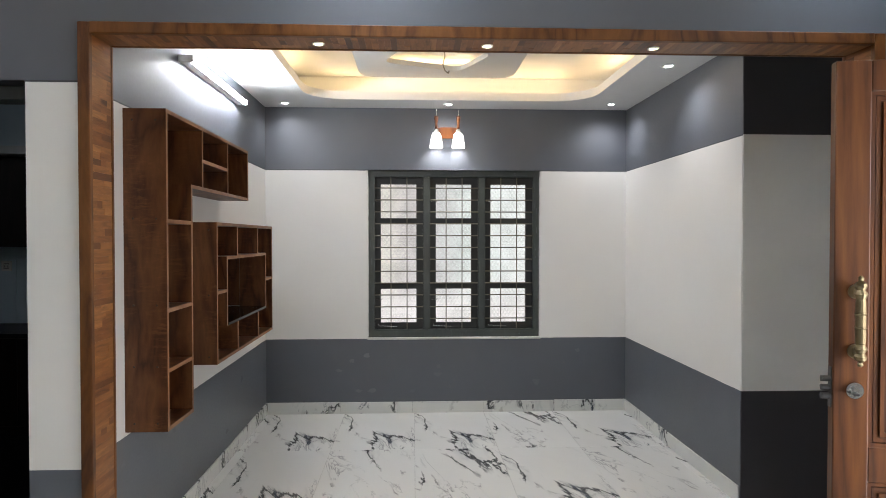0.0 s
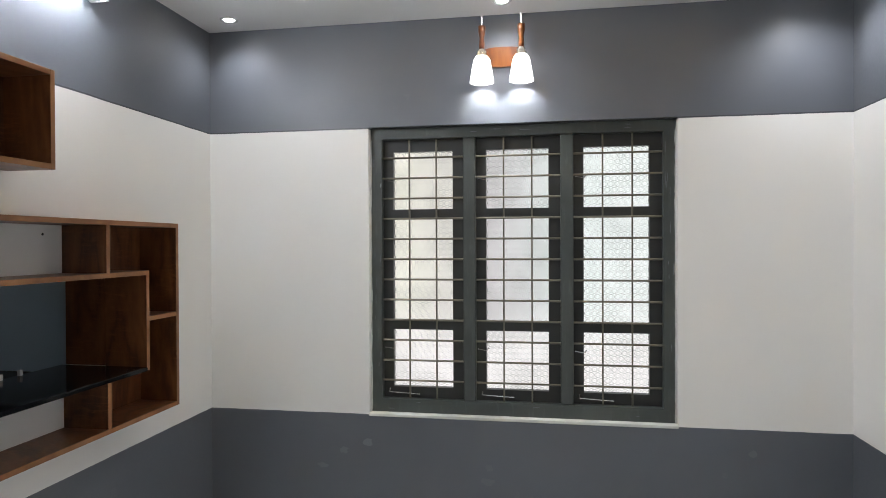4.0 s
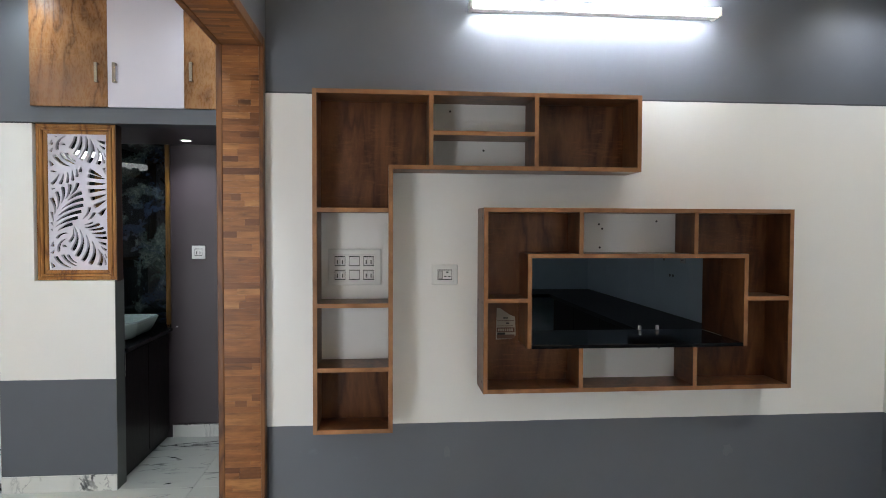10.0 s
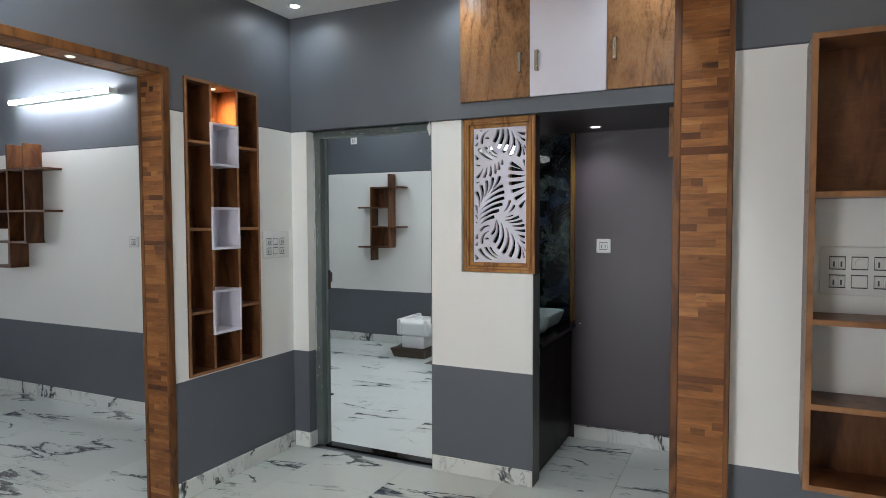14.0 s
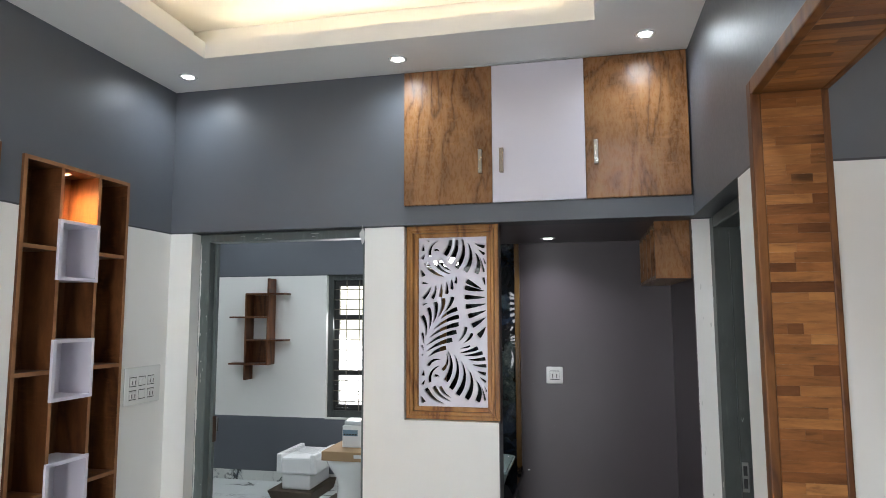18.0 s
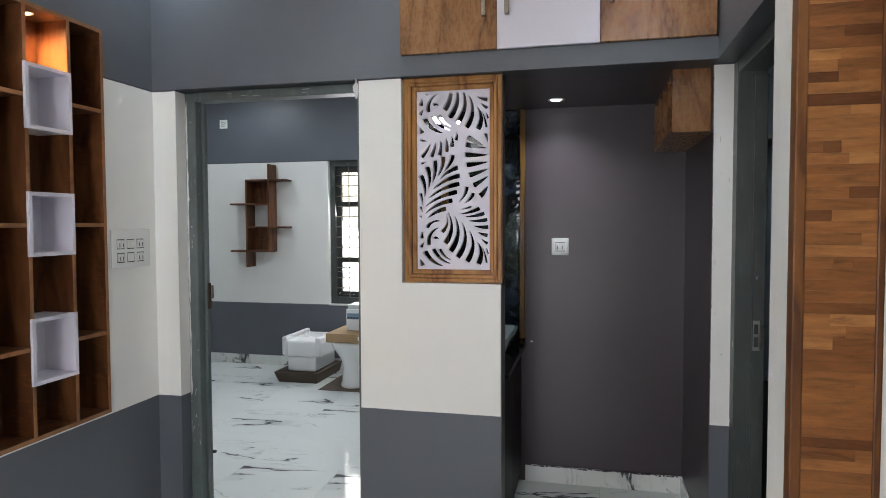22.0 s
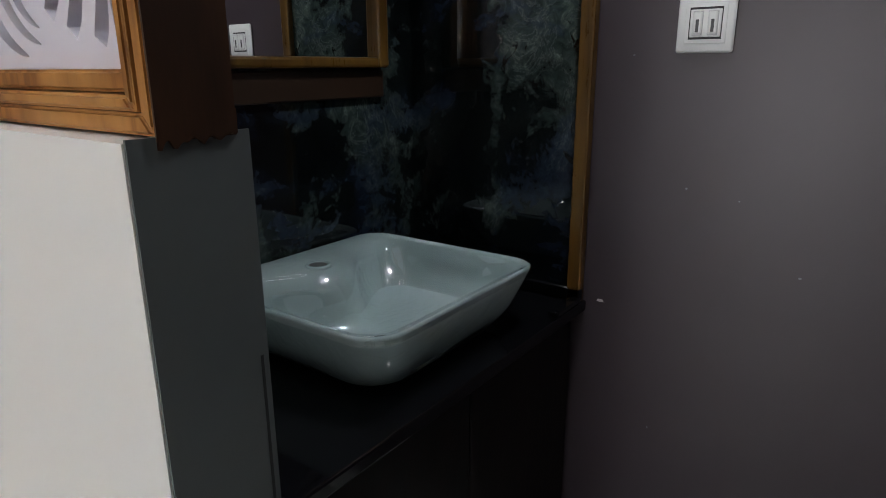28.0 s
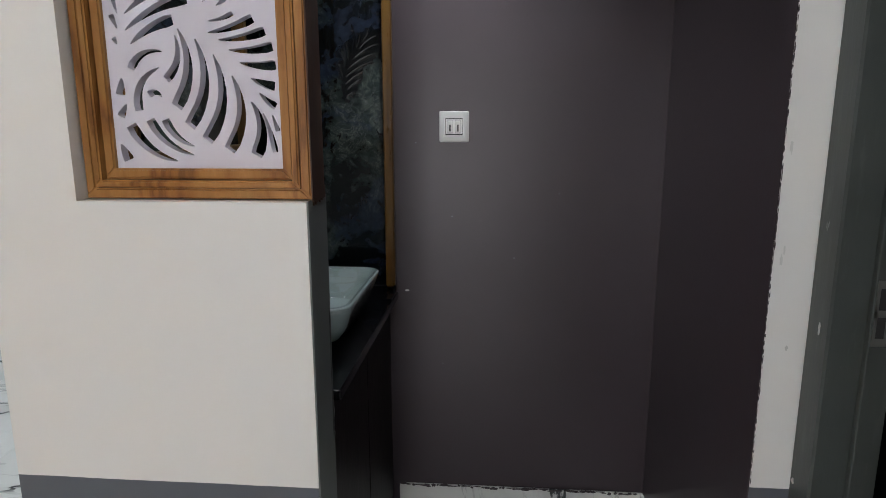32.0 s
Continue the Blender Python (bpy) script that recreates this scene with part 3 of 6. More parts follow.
def soft_corners(corners, r, n=6):
    """A loop through the corners, each rounded off."""
    pts = []
    for i, p in enumerate(corners):
        p, before, after = Vector(p), Vector(corners[i - 1]), Vector(corners[(i + 1) % len(corners)])
        a, b = p + (before - p).normalized() * r, p + (after - p).normalized() * r
        pts += [tuple(a.lerp(p, s / n).lerp(p.lerp(b, s / n), s / n)) for s in range(n + 1)]
    return pts


def plate_with_hole(x0, x1, y0, y1, z0, z1, hole):
    """A ceiling slab with an opening whose rim is a loop of points."""
    bm = bmesh.new()
    n = len(hole)
    cx, cy = (x0 + x1) / 2, (y0 + y1) / 2
    outer = []
    for px, py in hole:
        k = min((x1 - cx) / abs(px - cx) if px > cx else (cx - x0) / max(abs(px - cx), 1e-6), (y1 - cy) / abs(py - cy) if py > cy else (cy - y0) / max(abs(py - cy), 1e-6))
        outer.append((cx + (px - cx) * k, cy + (py - cy) * k))
    # pull the points that lie nearest to the corners onto them
    for corner in ((x0, y0), (x1, y0), (x1, y1), (x0, y1)):
        i = min(range(n), key=lambda j: (outer[j][0] - corner[0]) ** 2 + (outer[j][1] - corner[1]) ** 2)
        outer[i] = corner
    rings = [[bm.verts.new((*p, z)) for p in ring] for ring, z in ((outer, z0), (hole, z0), (hole, z1), (outer, z1))]
    for a, b in zip(rings, rings[1:]):
        for i in range(n):
            bm.faces.new((a[i], a[(i + 1) % n], b[(i + 1) % n], b[i]))
    return bm


# ---- the large structure ----
LOW, LINTEL = 0.645, 2.10
T = 0.18
# living room
wall("wall_tv", ((-1.38, -1.2, 2.853, 3.978, 0, 2.75), (-1.38, -1.2, 4.922, 5.92, 0, 2.75), (-1.38, -1.2, 3.978, 4.922, 0, 1.004), (-1.38, -1.2, 3.978, 4.922, 1.394, 2.75)))
wall("wall_window", ((-1.2, -0.333, 5.735, 5.92, 0, 2.75), (1.166, 1.92, 5.735, 5.92, 0, 2.75), (-0.333, 1.166, 5.735, 5.92, 0, 0.645), (-0.333, 1.166, 5.735, 5.92, 2.10, 2.75)))
wall("wall_east_living", ((1.92, 2.1, 3.76, 5.92, 0, 2.75),))
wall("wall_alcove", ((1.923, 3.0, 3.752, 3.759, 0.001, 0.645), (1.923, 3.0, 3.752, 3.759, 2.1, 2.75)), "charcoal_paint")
wall("wall_alcove_middle", ((1.923, 3.0, 3.752, 3.759, 0.645, 2.1), (2.1, 3.0, 3.76, 3.92, 0, 2.75)), "white_paint")
wall("wall_alcove_side", ((3.0, 3.15, 2.85, 3.92, 0, 2.75),))
# partition between hall and living room: kitchen doorway, white pier, wide opening
wall("wall_partition", ((-1.375, -1.178, 2.672, 2.85, 0, 3.0), (-2.25, -1.375, 2.672, 2.85, 2.10, 3.0), (-1.178, 1.912, 2.672, 2.85, 2.315, 3.0), (1.912, 3.15, 2.672, 2.85, 0, 3.0), (-3.27, -2.25, 2.69, 2.85, 2.10, 3.0)))
# hall back wall (west): corner strip, bedroom door, screen pier, head above niche
wall("wall_hall_west", ((-2.30, -2.155, -0.005, 0.288, 0, 3.05), (-2.30, -2.155, 0.288, 1.20, 2.10, 3.05), (-2.285, -2.162, 1.20, 1.393, 0, 2.10), (-2.30, -2.155, 1.20, 1.396, 2.10, 3.05), (-2.30, -2.155, 1.396, 2.672, 2.10, 2.187), (-2.30, -2.155, 1.396, 2.672, 2.84, 3.05)))
wall("wall_screen_base", ((-2.285, -2.162, 1.393, 1.827, 0, 1.209),))
wall("wall_screen_end", ((-2.285, -2.164, 1.8272, 1.8302, 0.0, 1.212),), "pillar_grey")
wall("wall_kitchen_reveal", ((-2.40, -2.235, 2.694, 2.86, 0, 2.10), (-2.285, -2.2345, 2.6715, 2.6938, 0, 2.10)))
# shelf wall (south) with wide opening to the dining room
wall("wall_hall_south", ((-2.155, -1.834, 0.0, 0.165, 0, 3.05), (-1.260, -1.165, 0.0, 0.165, 0, 3.05), (-1.834, -1.260, 0.0, 0.165, 0, 0.653), (-1.834, -1.260, 0.0, 0.165, 2.294, 3.05), (-1.834, -1.260, 0.0, 0.018, 0.653, 2.294), (-1.165, 1.912, 0.0, 0.165, 2.31, 3.05)))
wall("wall_hall_east", ((1.92, 2.10, -0.4, 1.10, 0, 3.05), (1.92, 2.10, 1.10, 2.10, 2.10, 3.05), (1.92, 2.10, 2.10, 2.672, 0, 3.05)))
# niche
wall("wall_niche_back", ((-3.24, -3.09, 1.25, 2.85, 0, 2.12),), "plum_paint")
wall("wall_niche_north", ((-3.09, -2.2865, 2.685, 2.85, 0, 2.12),), "plum_paint")
wall("wall_niche_south", ((-3.09, -2.2865, 1.25, 1.385, 0, 2.12),), "plum_paint")
wall("ceiling_niche", ((-3.24, -2.156, 1.3935, 2.684, 2.102, 2.13),), "plum_paint")
wall("wall_niche_corner", ((-2.2863, -2.2349, 2.6695, 2.6713, 0, 2.10),), "plum_paint")
# bedroom
wall("wall_bed_west", ((-5.68, -5.5, -3.2, -0.385, 0, 3.1), (-5.68, -5.5, 0.62, 2.0, 0, 3.1), (-5.68, -5.5, -0.385, 0.62, 0, 0.645), (-5.68, -5.5, -0.385, 0.62, 2.10, 3.1)))
wall("wall_bed_south", ((-5.68, -2.30, -3.35, -3.2, 0, 3.1),))
wall("wall_bed_north", ((-5.5, -3.24, 1.35, 1.5, 0, 3.1),))
# dining room
wall("wall_dining_west", ((-2.30, -2.18, -4.6, -0.005, 0, 3.1),))
# gap left in the south wall for the added window's light
wall("wall_dining_south", ((-2.30, -0.8, -4.75, -4.6, 0, 3.1), (1.0, 2.1, -4.75, -4.6, 0, 3.1), (-0.8, 1.0, -4.75, -4.6, 0, 0.7), (-0.8, 1.0, -4.75, -4.6, 2.1, 3.1)))
wall("wall_dining_east", ((1.92, 2.10, -4.6, -0.4, 0, 3.1),))
# kitchen
wall("wall_kitchen_north", ((-6.0, -1.38, 5.80, 5.95, 0, 2.9),), "kitchen_wall")
wall("wall_kitchen_west", ((-6.0, -5.85, 2.85, 5.80, 0, 2.9),), "kitchen_wall")
# high gap cut for the added ventilator lamp
wall("wall_kitchen_south", ((-5.85, -4.62, 2.70, 2.85, 0, 2.9), (-3.78, -2.40, 2.70, 2.85, 0, 2.9), (-4.62, -3.78, 2.70, 2.85, 0, 2.21), (-4.62, -3.78, 2.70, 2.85, 2.75, 2.9)), "kitchen_wall")
tagged(part("floor_kitchen", boxes((-6.0, -1.38, 2.85, 5.80, -0.0095, -0.002)), "kitchen_stone"), kind="structure")

# base slab under the tiles
tagged(part("floor", boxes((-6.1, 3.2, -4.8, 6.0, -0.16, -0.010)), "grey_paint"), kind="structure")
tagged(part("ground", boxes((-30, 30, -30, 30, -0.5, -0.17)), "cardboard"), kind="structure")

# ceilings
LC = rounded_rect(-0.78, 1.497, 3.19, 5.402, 0.30)
tagged(part("ceiling_living_ring", plate_with_hole(-1.2, 1.92, 2.85, 5.735, 2.63, 2.695, LC), "ceiling_white"), kind="structure")
tagged(part("ceiling_living", boxes((-1.38, 3.15, 2.85, 5.92, 2.86, 2.92), (1.92, 3.15, 2.85, 3.76, 2.63, 2.86)), "ceiling_white"), kind="structure")
tagged(part("ceiling_living_panel", ring_plate(soft_corners(((-0.35, 3.38), (0.835, 3.38), (0.835, 5.225), (-0.35, 5.225)), 0.16), soft_corners(((0.03, 4.37), (0.60, 4.565), (0.41, 5.03), (-0.155, 4.80)), 0.09), 2.765, 2.80), "ceiling_grey"), kind="structure")
HC = rounded_rect(-1.785, 1.545, 0.565, 2.275, 0.004, 2)
tagged(part("ceiling_hall_ring", plate_with_hole(-2.155, 1.92, 0.165, 2.672, 2.835, 2.91, HC), "ceiling_white"), kind="structure")
tagged(part("ceiling_hall", boxes((-2.3, 2.1, -0.0, 2.85, 3.06, 3.12)), "ceiling_white"), kind="structure")
tagged(part("ceiling_bedroom", boxes((-5.68, -2.3, -3.35, 1.5, 2.90, 2.96)), "ceiling_white"), kind="structure")
tagged(part("ceiling_dining", boxes((-2.3, 2.1, -4.75, 0.0, 2.90, 2.96)), "ceiling_white"), kind="structure")
tagged(part("ceiling_kitchen", boxes((-6.0, -1.381, 2.851, 5.95, 2.80, 2.86)), "kitchen_wall"), kind="structure")
tagged(part("loft_slab", boxes((-5.85, -1.381, 5.25, 5.80, 2.16, 2.22), (-5.85, -5.3, 2.85, 5.25, 2.16, 2.22)), "ceiling_grey"), kind="structure")

# plain backs that close the lit coves
for piece in ((-0.99, 1.70, 5.60, 5.62, 2.695, 2.86), (-0.99, 1.70, 2.99, 3.01, 2.695, 2.86), (-1.01, -0.99, 2.99, 5.62, 2.695, 2.86), (1.70, 1.72, 2.99, 5.62, 2.695, 2.86), (-1.97, 1.73, 2.46, 2.48, 2.91, 3.06), (-1.97, 1.73, 0.36, 0.38, 2.91, 3.06), (-1.99, -1.97, 0.36, 2.48, 2.91, 3.06), (1.73, 1.75, 0.36, 2.48, 2.91, 3.06)):
    tagged(part("ceiling_cove_back", boxes(piece), "ceiling_white"), kind="structure")

# daylight backdrops outside the two windows
tagged(part("backdrop", boxes((-3, 4, 7.4, 7.41, -0.15, 4)), "yard_backdrop"), kind="structure")
tagged(part("backdrop", boxes((-7.31, -7.3, -3, 3, -0.15, 4)), "street_backdrop"), kind="structure")


# ---- windows and doors ----
def window(name, at, turn, width, bays, label):
    """A painted wooden casement window with a grille: x along the wall, y outwards, z up from the sill."""
    w = thing(name, (0, 0, 0), label, "window", kind="structure")
    h, d0, d1 = 1.452, 0.04, 0.125
    fr = bmesh.new()
    st, hd, ft = 0.057, 0.055, 0.07
    mull = 0.062
    bay = (width - 2 * st - (bays - 1) * mull) / bays
    box(fr, 0, width, d0, d1, h - hd, h)
    box(fr, 0, width, d0, d1, 0, ft)
    box(fr, 0, st, d0 - 0.002, d1, ft, h - hd)
    box(fr, width - st, width, d0 - 0.002, d1, ft, h - hd)
    part("window_frame", fr, "frame_paint", w)
    for i in range(1, bays):
        x = st + i * bay + (i - 1) * mull
        part("mullion", soft_box(x, x + mull, d0 + 0.002, d1, ft, h - hd, 0.004), "frame_paint", w)
    part("window_sill", soft_box(-0.004, width + 0.004, -0.004, d0 - 0.001, -0.012, 0.004, 0.003), "smudge", w, "whitish unpainted plaster sill")
    rng = random.Random(31 + bays)
    for side in (0.0, width):
        for k in range(18):
            z = 0.05 + 0.077 * k
            smear(w, "y", d0 - 0.0025, side + (0.003 if side == 0 else -0.003) + rng.uniform(-0.001, 0.001), z, rng.uniform(0.005, 0.009), rng.uniform(0.13, 0.17), -1, 500 + k + int(side * 100), "plaster", 0.0005 + 0.0003 * (k % 3))
    for k in range(30):
        streak_x, streak_z = rng.choice([(rng.uniform(0.01, 0.05), rng.uniform(0.1, 1.4)), (width - rng.uniform(0.01, 0.05), rng.uniform(0.1, 1.4)), (rng.uniform(0.1, width - 0.1), h - rng.uniform(0.01, 0.045)), (rng.uniform(0.1, width - 0.1), rng.uniform(0.01, 0.06))])
        flat = streak_z > h - 0.06 or streak_z < 0.07
        smear(w, "y", d0 - 0.0022, streak_x, streak_z, rng.uniform(0.02, 0.06) if flat else 0.004, 0.004 if flat else rng.uniform(0.02, 0.08), -1, 540 + k, "scuff", 0.0006)
    for i in range(bays):
        x0 = st + i * (bay + mull)
        x1 = x0 + bay
        s0, s1 = d1 - 0.045, d1 - 0.006
        zz = ((0.125, 0.422), (0.470, 0.990), (1.040, 1.336))
        sash = bmesh.new()
        box(sash, x0, x0 + 0.050, s0, s1, ft, h - hd)
        box(sash, x1 - 0.058, x1, s0, s1, ft, h - hd)
        edges = [ft] + [z for p in zz for z in p] + [h - hd]
        for a, b in zip(edges[::2], edges[1::2]):
            box(sash, x0 + 0.050, x1 - 0.058, s0, s1, a, b)
        # backlit shade of the sash is in its colour
        sh = part("sash", sash, "sash_paint", w)
        for a, b in zz:
            pane = part("pane", boxes((x0 + 0.048, x1 - 0.056, s0 + 0.016, s0 + 0.021, a - 0.004, b + 0.004)), "frosted_glass", sh)
            pane.visible_shadow = False
        for k in range(12):
            z = 0.163 + 0.1035 * k
            bar = bmesh.new()
            rod(bar, (x0 - 0.004, d0 + 0.018, z), (x1 + 0.004, d0 + 0.018, z), 0.0052, 8)
            part("grille_bar", bar, "bar_metal", w)
        for k in (1, 2):
            x = x0 + bay * k / 3
            part("grille_upright", soft_box(x - 0.004, x + 0.004, d0 + 0.022, d0 + 0.032, ft - 0.004, h - hd + 0.004, 0.001), "bar_metal", w)
        for z, dx in ((0.33, 0.012), (1.19, 0.012)):
            hook = bmesh.new()
            rod(hook, (x0 + dx, s0 - 0.010, z), (x0 + dx + 0.04, s0 - 0.014, z - 0.006), 0.0028, 6)
            rod(hook, (x0 + dx + 0.04, s0 - 0.014, z - 0.006), (x0 + dx + 0.052, s0 - 0.014, z + 0.008), 0.0028, 6)
            rod(hook, (x0 + dx, s0 - 0.010, z), (x0 + dx, s0, z), 0.004, 6)
            part("window_hook", hook, "chrome", w, "small bright metal hook and eye")
        stay = bmesh.new()
        rod(stay, (x0 + 0.03, s0 - 0.014, ft + 0.03), (x0 + 0.19, s0 - 0.014, ft + 0.022), 0.003, 6)
        rod(stay, (x0 + 0.03, s0 - 0.014, ft + 0.03), (x0 + 0.03, s0, ft + 0.045), 0.004, 6)
        part("casement_stay", stay, "chrome", w, "thin metal casement stay")
    w.matrix_basis = Matrix.Translation(at) @ Matrix.Rotation(radians(turn), 4, "Z")
    return w


window("window_1", (-0.332, 5.735, 0.648), 0, 1.497, 3, "dark green-grey wooden casement window with metal grille and frosted panes")
window("window_2", (-5.5, -0.384, 0.648), 90, 1.003, 2, "dark green-grey wooden bedroom window with metal grille")

# bedroom door frame, threshold
d = thing("door_1", (-2.23, 0.75, 0), "green-grey painted wooden door frame, paint flaking, no leaf", "door frame", kind="structure")
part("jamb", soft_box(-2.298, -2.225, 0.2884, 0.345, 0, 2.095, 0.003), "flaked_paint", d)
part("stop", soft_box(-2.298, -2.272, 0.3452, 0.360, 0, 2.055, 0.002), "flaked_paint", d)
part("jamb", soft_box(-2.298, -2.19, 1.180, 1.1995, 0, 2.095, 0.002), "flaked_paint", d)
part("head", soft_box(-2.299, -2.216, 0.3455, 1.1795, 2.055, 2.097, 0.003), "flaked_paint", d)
rng = random.Random(12)
for k in range(18):
    smear(d, "x", -2.2246, rng.uniform(0.293, 0.341), rng.choice((rng.uniform(0.2, 2.0), rng.uniform(0.45, 0.9))), rng.uniform(0.002, 0.008), rng.uniform(0.006, 0.035), 1, 40 + k, "chip_grey")
for k in range(22):
    smear(d, "x", -2.2244, rng.uniform(0.2955, 0.2985), 0.68 + 0.063 * k, rng.uniform(0.006, 0.013), rng.uniform(0.10, 0.18), 1, 70 + k, thick=0.0008 + 0.0003 * (k % 3))
smear(d, "x", -2.1545, 1.192, 2.060, 0.030, 0.09, 1, 3, thick=0.004)
for k in range(6):
    smear(d, "x", -2.2155, rng.uniform(0.40, 1.15), rng.uniform(2.065, 2.09), rng.uniform(0.02, 0.07), rng.uniform(0.003, 0.009), 1, 110 + k, "chip_grey")
part("hinge", soft_box(-2.301, -2.2745, 0.3603, 0.3665, 1.05, 1.178, 0.002), "dark_teak", d, "dark rusty steel hinge plate")
hb = bmesh.new()
rod(hb, (-2.302, 0.369, 1.10), (-2.302, 0.369, 1.165), 0.007, 8)
part("hinge_knuckle", hb, "black_plastic", d)
hb = bmesh.new()
rod(hb, (-2.300, 0.359, 0.33), (-2.300, 0.374, 0.33), 0.008, 8)
part("stud", hb, "black_plastic", d, "black stud in the jamb")
part("threshold", soft_box(-2.30, -2.225, 0.3605, 1.179, -0.009, 0.006, 0.002), "black_granite", d, "black granite threshold strip")

# kitchen door frame
d = thing("door_2", (-1.82, 2.8, 0), "green-grey painted wooden kitchen door frame with steel lock plate", "door frame", kind="structure")
part("jamb", soft_box(-2.2345, -2.160, 2.745, 2.85, 0, 2.095, 0.004), "frame_paint", d)
part("rebate", soft_box(-2.1595, -2.145, 2.805, 2.85, 0, 2.03, 0.002), "frame_paint", d)
part("jamb", soft_box(-1.385, -1.3755, 2.70, 2.85, 0, 2.095, 0.002), "frame_paint", d)
part("head", soft_box(-2.1595, -1.386, 2.745, 2.851, 2.045, 2.097, 0.004), "frame_paint", d)
rng = random.Random(8)
for k in range(3):
    smear(d, "y", 2.7448, rng.uniform(-2.225, -2.17), rng.uniform(0.3, 1.8), rng.uniform(0.004, 0.012), rng.uniform(0.01, 0.04), -1, 130 + k)
strike = bmesh.new()
for a in ((-2.1448, -2.142, 2.808, 2.832, 0.974, 0.988), (-2.1448, -2.142, 2.808, 2.832, 1.026, 1.038), (-2.1448, -2.142, 2.808, 2.832, 1.076, 1.090), (-2.1448, -2.142, 2.808, 2.8125, 0.988, 1.076), (-2.1448, -2.142, 2.8275, 2.832, 0.988, 1.076)):
    box(strike, *a)
part("bolt_slot", boxes((-2.1446, -2.1438, 2.8125, 2.8275, 0.988, 1.076)), "ink", d, "dark bolt slots")
part("lock_box", soft_box(-2.1449, -2.134, 2.833, 2.8498, 0.985, 1.072, 0.002), "steel_dark", d, "dark steel lock box lip")
part("strike_plate", strike, "bright_steel", d, "bright steel strike plate with two slots")

# right wall front doorway: frame and open leaf
d = thing("door_3", (2.0, 1.6, 0), "varnished teak front door frame", "door frame", kind="structure")
part("jamb", soft_box(1.93, 2.09, 1.10, 1.17, 0, 2.10, 0.004), "door_teak", d)
part("jamb", soft_box(1.93, 2.09, 2.03, 2.10, 0, 2.10, 0.004), "door_teak", d)
part("head", soft_box(1.93, 2.09, 1.17, 2.03, 2.03, 2.10, 0.004), "door_teak", d)
# unseen wall and roof, added to close off the sky outside the doorway
tagged(part("porch_wall", boxes((2.9, 3.0, 0.2, 2.6, -0.15, 3)), "white_paint"), kind="structure")
tagged(part("porch_roof", boxes((2.1, 3.0, 0.2, 2.6, 2.9, 3.0)), "white_paint"), kind="structure")


def front_leaf():
    """Panelled teak leaf; x runs from the hinge to the free edge, the room side faces -y."""
    leaf = thing("door_leaf", (0, 0, 0), "open varnished teak panelled front door leaf with brass pull", "door")
    W, H, th = 0.71, 2.078, 0.040
    for x0, x1 in ((0, 0.105), (W - 0.105, W)):
        part("stile", soft_box(x0, x1, 0, th, 0.006, H, 0.004, 2), "door_teak", leaf)
    for z0, z1 in ((0.006, 0.20), (0.735, 0.85), (H - 0.10, H)):
        part("rail", soft_box(0.105, W - 0.105, 0.001, th - 0.001, z0, z1, 0.003), "door_teak", leaf)
    for z0, z1 in ((0.20, 0.735), (0.85, H - 0.10)):
        p = bmesh.new()
        box(p, 0.105, W - 0.105, 0.012, th - 0.012, z0, z1)
        part("panel", p, "door_teak", leaf)
        mo = bmesh.new()
        for k, (i, y) in enumerate(((0.0, 0.004), (0.016, 0.008), (0.034, 0.002))):
            e = 0.012
            a, b, c, e2 = 0.105 + i, W - 0.105 - i, z0 + i, z1 - i
            box(mo, a, a + e, y, 0.014, c, e2)
            box(mo, b - e, b, y, 0.014, c, e2)
            box(mo, a + e, b - e, y, 0.014, c, c + e)
            box(mo, a + e, b - e, y, 0.014, e2 - e, e2)
        part("moulding", mo, "door_teak", leaf)
    hx = W - 0.062
    pull = bmesh.new()
    lathe(pull, ((0.004, 0), (0.009, 0.006), (0.006, 0.014), (0.016, 0.022), (0.018, 0.032), (0.012, 0.042), (0.020, 0.056), (0.014, 0.066), (0.013, 0.072), (0.015, 0.074), (0.015, 0.118), (0.018, 0.122), (0.015, 0.126), (0.015, 0.162), (0.018, 0.166), (0.015, 0.17), (0.014, 0.206), (0.013, 0.212), (0.020, 0.228), (0.012, 0.242), (0.018, 0.252), (0.016, 0.262), (0.006, 0.27), (0.009, 0.278), (0.004, 0.286)), (hx, -0.038, 1.112), n=16)
    part("pull_handle", pull, "brass", leaf, "ornate brass pull handle")
    for z in (1.155, 1.345):
        r = bmesh.new()
        rod(r, (hx, 0, z), (hx, -0.008, z), 0.023, 20)
        rod(r, (hx, 0, z), (hx, -0.038, z), 0.010, 12)
        part("handle_rose", r, "brass", leaf)
    k = bmesh.new()
    rod(k, (hx, 0, 1.03), (hx, -0.007, 1.03), 0.026, 24)
    rod(k, (hx, -0.004, 1.03), (hx, -0.018, 1.03), 0.013, 16)
    k2 = part("lock_cylinder", k, "chrome", leaf, "round steel lock cylinder with thumb turn")
    part("thumb_turn", soft_box(hx - 0.004, hx + 0.016, -0.034, -0.018, 1.018, 1.027, 0.003), "steel_dark", k2)
    b = bmesh.new()
    box(b, W, W + 0.003, 0.010, 0.032, 0.97, 1.10)
    for i in range(3):
        rod(b, (W, 0.021, 1.005 + 0.028 * i), (W + 0.028, 0.021, 1.005 + 0.028 * i), 0.010, 12)
    part("lock_bolts", b, "steel_dark", leaf, "three dark steel lock bolts")
    return leaf


# the leaf is built facing -y and swings round its hinge, so mirror it through the turn
leaf = front_leaf()
leaf.matrix_basis = Matrix.Translation((2.10, 2.06, 0)) @ Matrix.Rotation(radians(168), 4, "Z") @ Matrix.Diagonal((1, -1, 1, 1))


